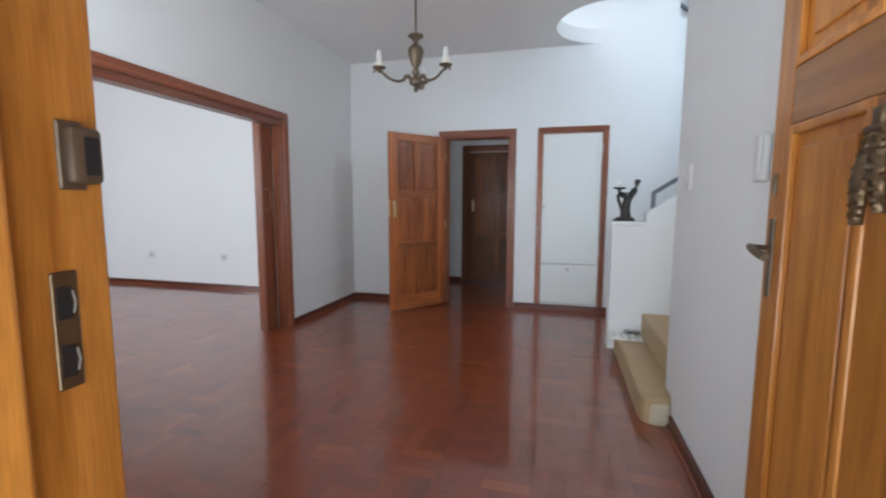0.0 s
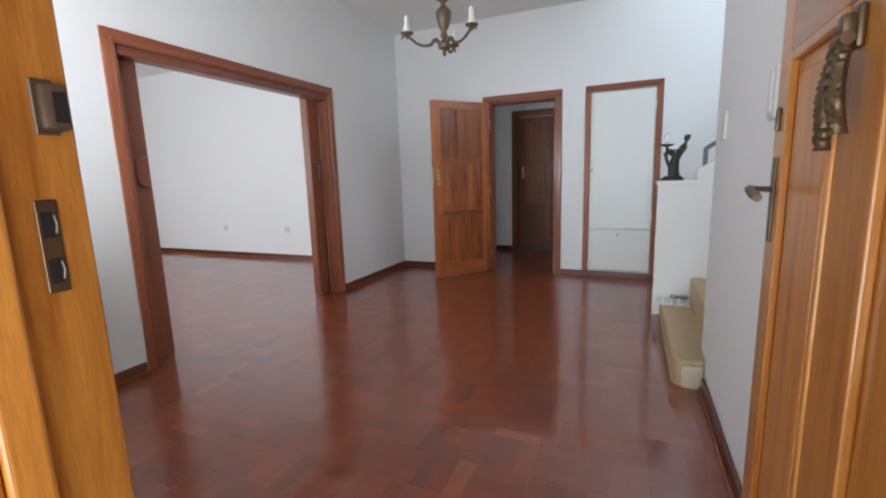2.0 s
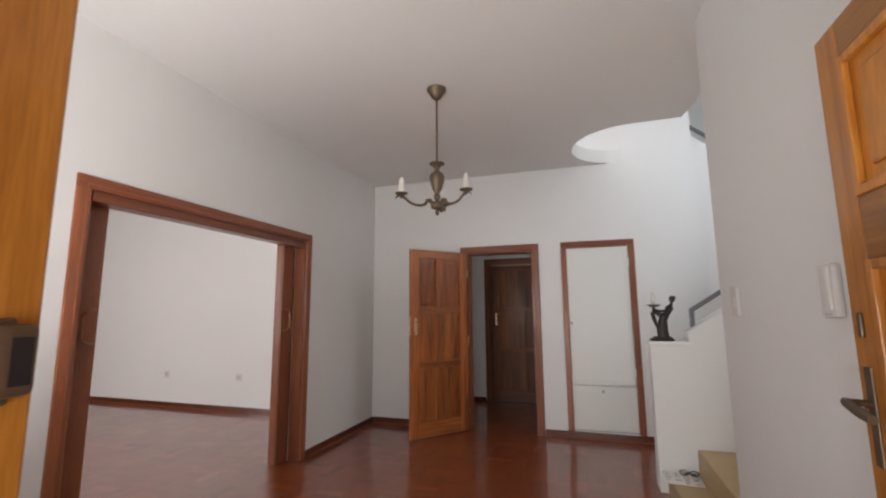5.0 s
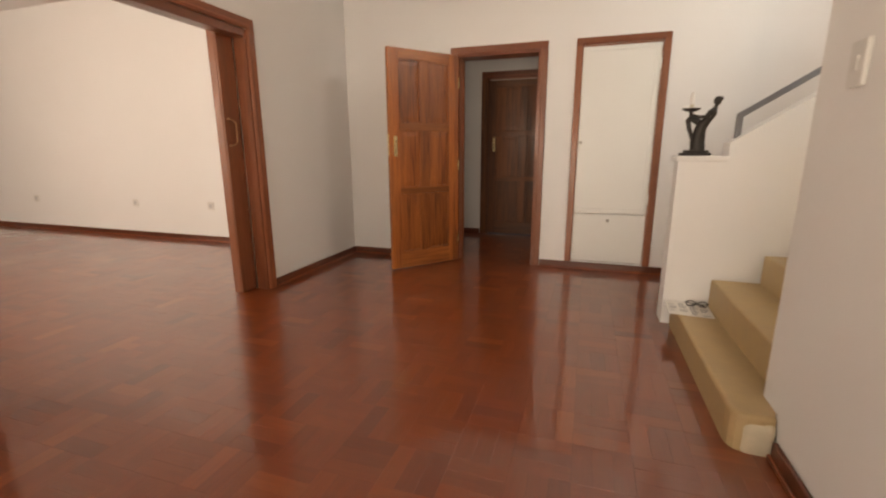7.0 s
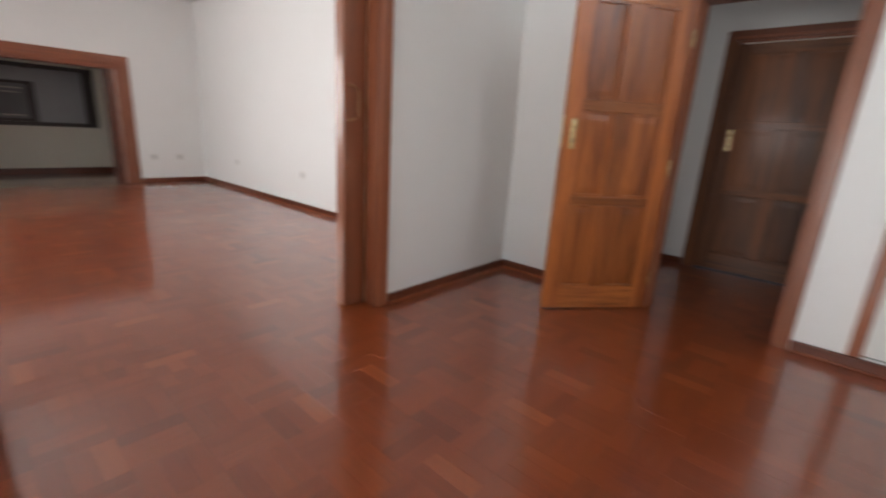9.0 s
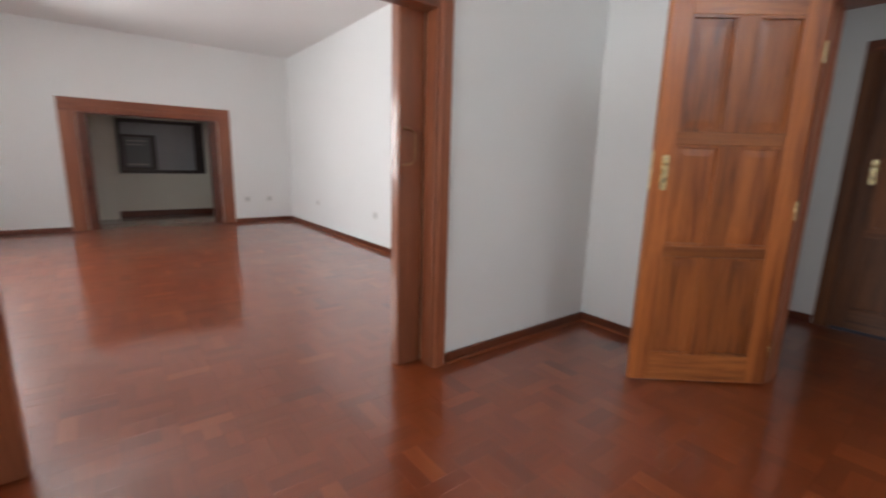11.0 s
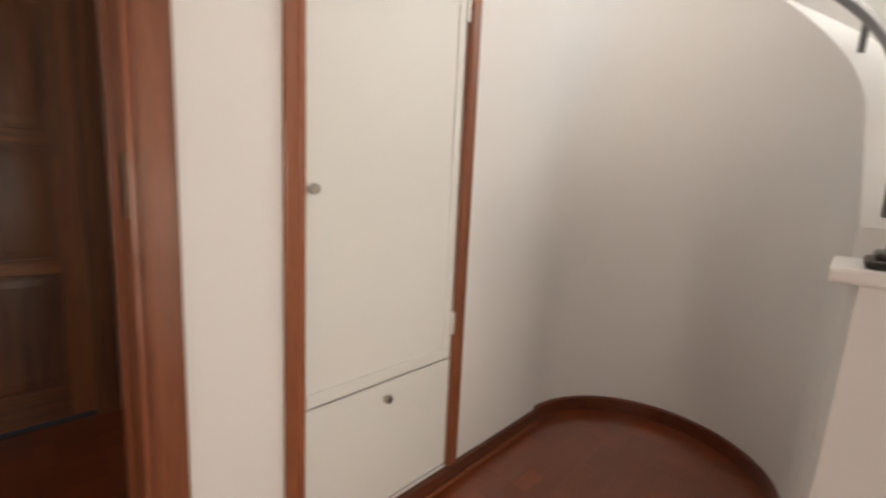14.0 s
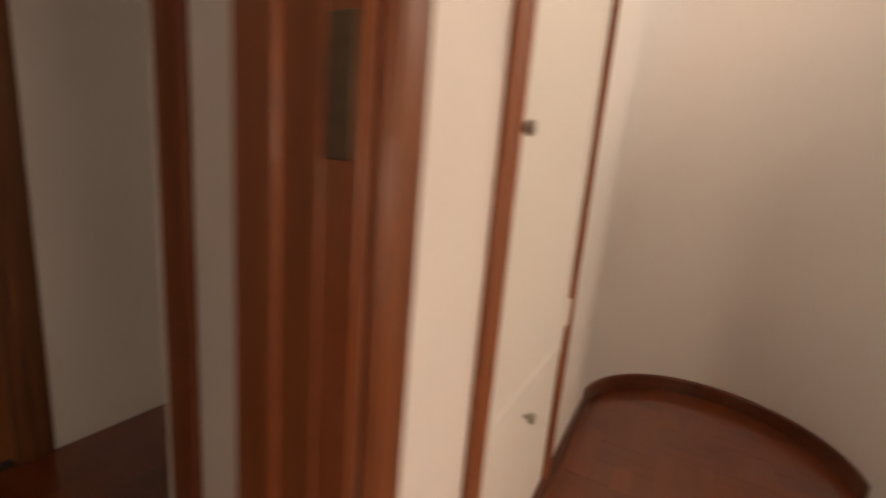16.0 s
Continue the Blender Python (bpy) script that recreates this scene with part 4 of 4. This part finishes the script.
def socket(m, label):
    s = thing("wall_socket", m, label, "socket", "living room sockets")
    part("plate", boxed(-0.05, 0.05, -0.010, -0.001, -0.05, 0.05, 0.003, 2), PLAST, s)
    part("socket_well", lathe(bmesh.new(), [(0.027, 0.0), (0.027, 0.003)], 16, Matrix.Translation((0, -0.010, 0)) @ Matrix.Rotation(radians(90), 4, "X")), GREYP, s)


light_switch()
intercom()
for sx, lb in ((-4.584, "pale grey wall socket above the living room skirting"), (-5.89, "white wall socket above the living room skirting"), (-7.93, "white wall socket above the living room skirting")):
    socket(pose(sx, 5.376, 0.48), lb)
for sy in (4.55, 4.95):
    socket(pose(-9.344, sy, 0.45, 0, 0, 90), "white wall socket on the far living room wall")


# ---- windows ----
def window(name, axis, u0, u1, w, z0, z1, mat, label, mull, pane=GLASS, depth=0.05):
    wd = thing(name, pose(0, 0, 0), label, "window", kind="structure")
    f = 0.05

    def bar(nm, a0, a1, c0, c1, m, half):
        args = (a0, a1, w - half, w + half, c0, c1) if axis == "x" else (w - half, w + half, a0, a1, c0, c1)
        return part(nm, boxed(*args, 0.003 if half > 0.01 else 0, 1), m, wd)
    bar("window_frame", u0, u0 + f, z0, z1, mat, depth / 2)
    bar("window_frame", u1 - f, u1, z0, z1, mat, depth / 2)
    bar("window_frame", u0 + f, u1 - f, z0, z0 + f, mat, depth / 2)
    bar("window_frame", u0 + f, u1 - f, z1 - f, z1, mat, depth / 2)
    us = [u0 + f] + [u0 + (u1 - u0) * k for k in mull] + [u1 - f]
    for k in us[1:-1]:
        bar("mullion", k - 0.02, k + 0.02, z0 + f, z1 - f, mat, depth / 2 - 0.004)
    for i, (a, b) in enumerate(zip(us, us[1:])):
        p = bar("pane", a + (0.02 if i else 0), b - (0.02 if i < len(us) - 2 else 0), z0 + f, z1 - f, pane, 0.003)
        p.visible_shadow = False
    return wd


window("window_living", "x", -5.6, -3.6, 0.52, 0.9, 2.4, CUPB, "white framed living room window", (0.33, 0.67))
window("window_living_far", "x", -8.4, -6.4, 0.52, 0.9, 2.4, CUPB, "white framed living room window", (0.33, 0.67))
# Added, unseen window that carries the hall fill light.
window("window_hall_fill", "x", -2.2, -1.0, 0.52, 0.9, 2.3, CUPB, "added unseen white framed window for fill light in the hall", (0.5,))
# Added out of view to let in the east fill light.
window("window_stair_fill", "y", 3.1, 4.3, 3.25, 2.95, 4.6, CUPB, "added unseen white framed high window for fill light", (0.5,))
# Added, unseen window to brighten the corridor walls.
window("window_corridor_fill", "y", 5.85, 6.75, -3.15, 1.1, 2.3, CUPB, "added unseen white framed corridor window for fill light", (0.5,))
# Added, unseen landing window for the recess fill light.
window("window_landing_fill", "y", 3.8, 5.2, -1.3, 3.7, 4.9, CUPB, "added unseen white framed landing window for fill light", (0.5,))
window("window_stair", "x", 1.58, 2.95, 2.86, 2.20, 3.90, CUPB, "white framed stair window", (0.5,))


def dark_window():
    w = thing("window_dark", pose(-11.13, 0, 0), "dark framed inner window with a grey pane and a small casement", "window", kind="structure")
    y0, y1, z0, z1 = 2.70, 4.157, 0.85, 1.885
    for n_, a, b, c, d in (("window_frame", y0, y0 + 0.055, z0, z1), ("window_frame", y1 - 0.17, y1, z0, z1), ("window_frame", y0 + 0.055, y1 - 0.17, z1 - 0.07, z1), ("window_frame", y0 + 0.055, y1 - 0.17, z0, z0 + 0.07)):
        part(n_, boxed(-0.05, 0.045, a, b, c, d, 0.004, 1), WFRAME, w)
    part("pane", boxed(-0.02, -0.012, y0 + 0.055, y1 - 0.17, z0 + 0.07, z1 - 0.07), PANE, w, "dull grey frosted pane")
    a, b, c, d = y0 + 0.06, y0 + 0.62, z0 + 0.072, z0 + 0.74
    cs = part("casement", wall_mesh("y", a, b, -0.010, 0.03, c, d, [(a + 0.05, b - 0.10, c + 0.05, d - 0.05)]), WFRAME, w, "small dark casement")
    part("casement_pane", boxed(-0.008, -0.002, a + 0.05, b - 0.10, c + 0.05, d - 0.05), DULL, cs, "darker glossy pane")
    # Shiny bars stand in for the bright reflections in the small pane.
    for z in (c + 0.09, d - 0.13):
        part("glint_bar", boxed(0.0, 0.018, a + 0.07, b - 0.16, z, z + 0.022, 0.004, 1), KNOB, cs, "shiny bar standing for a bright reflection in the pane")
    for z in (d - 0.17,):
        part("glint_bar", boxed(0.0, 0.018, a + 0.07, b - 0.20, z - 0.03, z - 0.012, 0.004, 1), KNOB, cs, "shiny bar standing for a bright reflection in the pane")


dark_window()
# Added backing; its dark colour stands for an unlit space.
slab("backing_behind_window", -11.62, -11.32, 2.4, 4.5, 0.5, 2.2, DULL, "added dark grey backing standing for the dim space behind the window", "wall")

# ---- outside ----
slab("ground", -400, 400, -400, 400, -0.36, -0.31, EARTH, "dry grey paved ground outside the house", "ground")
slab("pavement", -3.2, 1.6, -3.2, 0.428, -0.31, -0.03, EARTH, "grey porch slab before the front door", "pavement")
# Added, unseen roof that blocks direct sun from the front door and windows.
slab("sun_block_roof", -10.0, 1.6, -1.25, 0.428, 2.9, 3.05, CEIL, "added unseen flat white roof blocking sun from the front openings", "roof")


# ---- parquet ----
def parquet_floor():
    """Mosaic blocks of three fingers laid in turn along x and y; each finger lies a hair out of level."""
    size, n = 0.2175, 3
    fw = size / n
    gap = 0.0006
    rnd = random.Random(11)
    mats = {True: (parquet("parquet_x_pieces", "x", False), parquet("parquet_x_field", "x", True)), False: (parquet("parquet_y_pieces", "y", False), parquet("parquet_y_field", "y", True))}
    shared = {}
    for ax in (True, False):
        a, b = ((size, fw) if ax else (fw, size))
        bm = boxed(-a / 2 + gap / 2, a / 2 - gap / 2, -b / 2 + gap / 2, b / 2 - gap / 2, -0.0065, 0)
        shared[ax] = mesh_of("parquet_finger", bm, mats[ax][0])
    field = {True: ([], []), False: ([], [])}
    areas = [(-2.545, 0.69, 0.652, 5.395), (0.69, 1.725, 4.345, 5.395), (-9.34, -2.75, 0.652, 5.37), (-2.75, -2.545, 1.985, 3.925), (-3.1, -0.40, 5.602, 6.0), (-3.1, 0.84, 6.0, 6.945), (-11.1, -9.34, 2.1, 5.1), (-1.328, -0.531, 5.395, 5.602)]
    made = 0
    x_lo, x_hi, y_lo, y_hi = 0.18 - 53 * size, 1.75, 2.22 - 8 * size, 7.25
    for i in range(int((x_hi - x_lo) / size)):
        for j in range(int((y_hi - y_lo) / size)):
            x, y = x_lo + i * size, y_lo + j * size
            ax = (i + j) % 2 == 0
            near = -1.6 <= x < 0.4 and 2.0 <= y < 4.4
            for k in range(n):
                a0, b0 = (x, y + k * fw) if ax else (x + k * fw, y)
                a1, b1 = (a0 + size, b0 + fw) if ax else (a0 + fw, b0 + size)
                tx, ty = rnd.gauss(0, 0.0022), rnd.gauss(0, 0.0022)
                for q in areas:
                    c0, c1, d0, d1 = max(a0, q[0]), min(a1, q[1]), max(b0, q[2]), min(b1, q[3])
                    if c1 - c0 < 0.003 or d1 - d0 < 0.003:
                        continue
                    whole = c1 - c0 > (a1 - a0) - 1e-5 and d1 - d0 > (b1 - b0) - 1e-5
                    if near and whole and made < 300:
                        o = new("parquet_finger", shared[ax])
                        o.location = ((a0 + a1) / 2, (b0 + b1) / 2, FL)
                        o.rotation_euler = (ty, -tx, 0)
                        o.parent = floor_ob
                        made += 1
                        continue
                    vs, fs = field[ax]
                    s = len(vs)
                    g = gap / 2
                    p = ((c0 + g, d0 + g), (c1 - g, d0 + g), (c1 - g, d1 - g), (c0 + g, d1 - g))
                    mx, my = (c0 + c1) / 2, (d0 + d1) / 2
                    vs += [(u, v, FL - 0.0065) for u, v in p] + [(u, v, FL + (u - mx) * tx + (v - my) * ty) for u, v in p]
                    fs += [(s + 4, s + 5, s + 6, s + 7)] + [(s + e, s + (e + 1) % 4, s + 4 + (e + 1) % 4, s + 4 + e) for e in range(4)]
    for ax in (True, False):
        me = bpy.data.meshes.new("parquet_field")
        me.from_pydata(field[ax][0], [], field[ax][1])
        me.materials.append(mats[ax][1])
        o = new("parquet_field", me)
        o.parent = floor_ob
        tagged(o, kind="stuff")


parquet_floor()
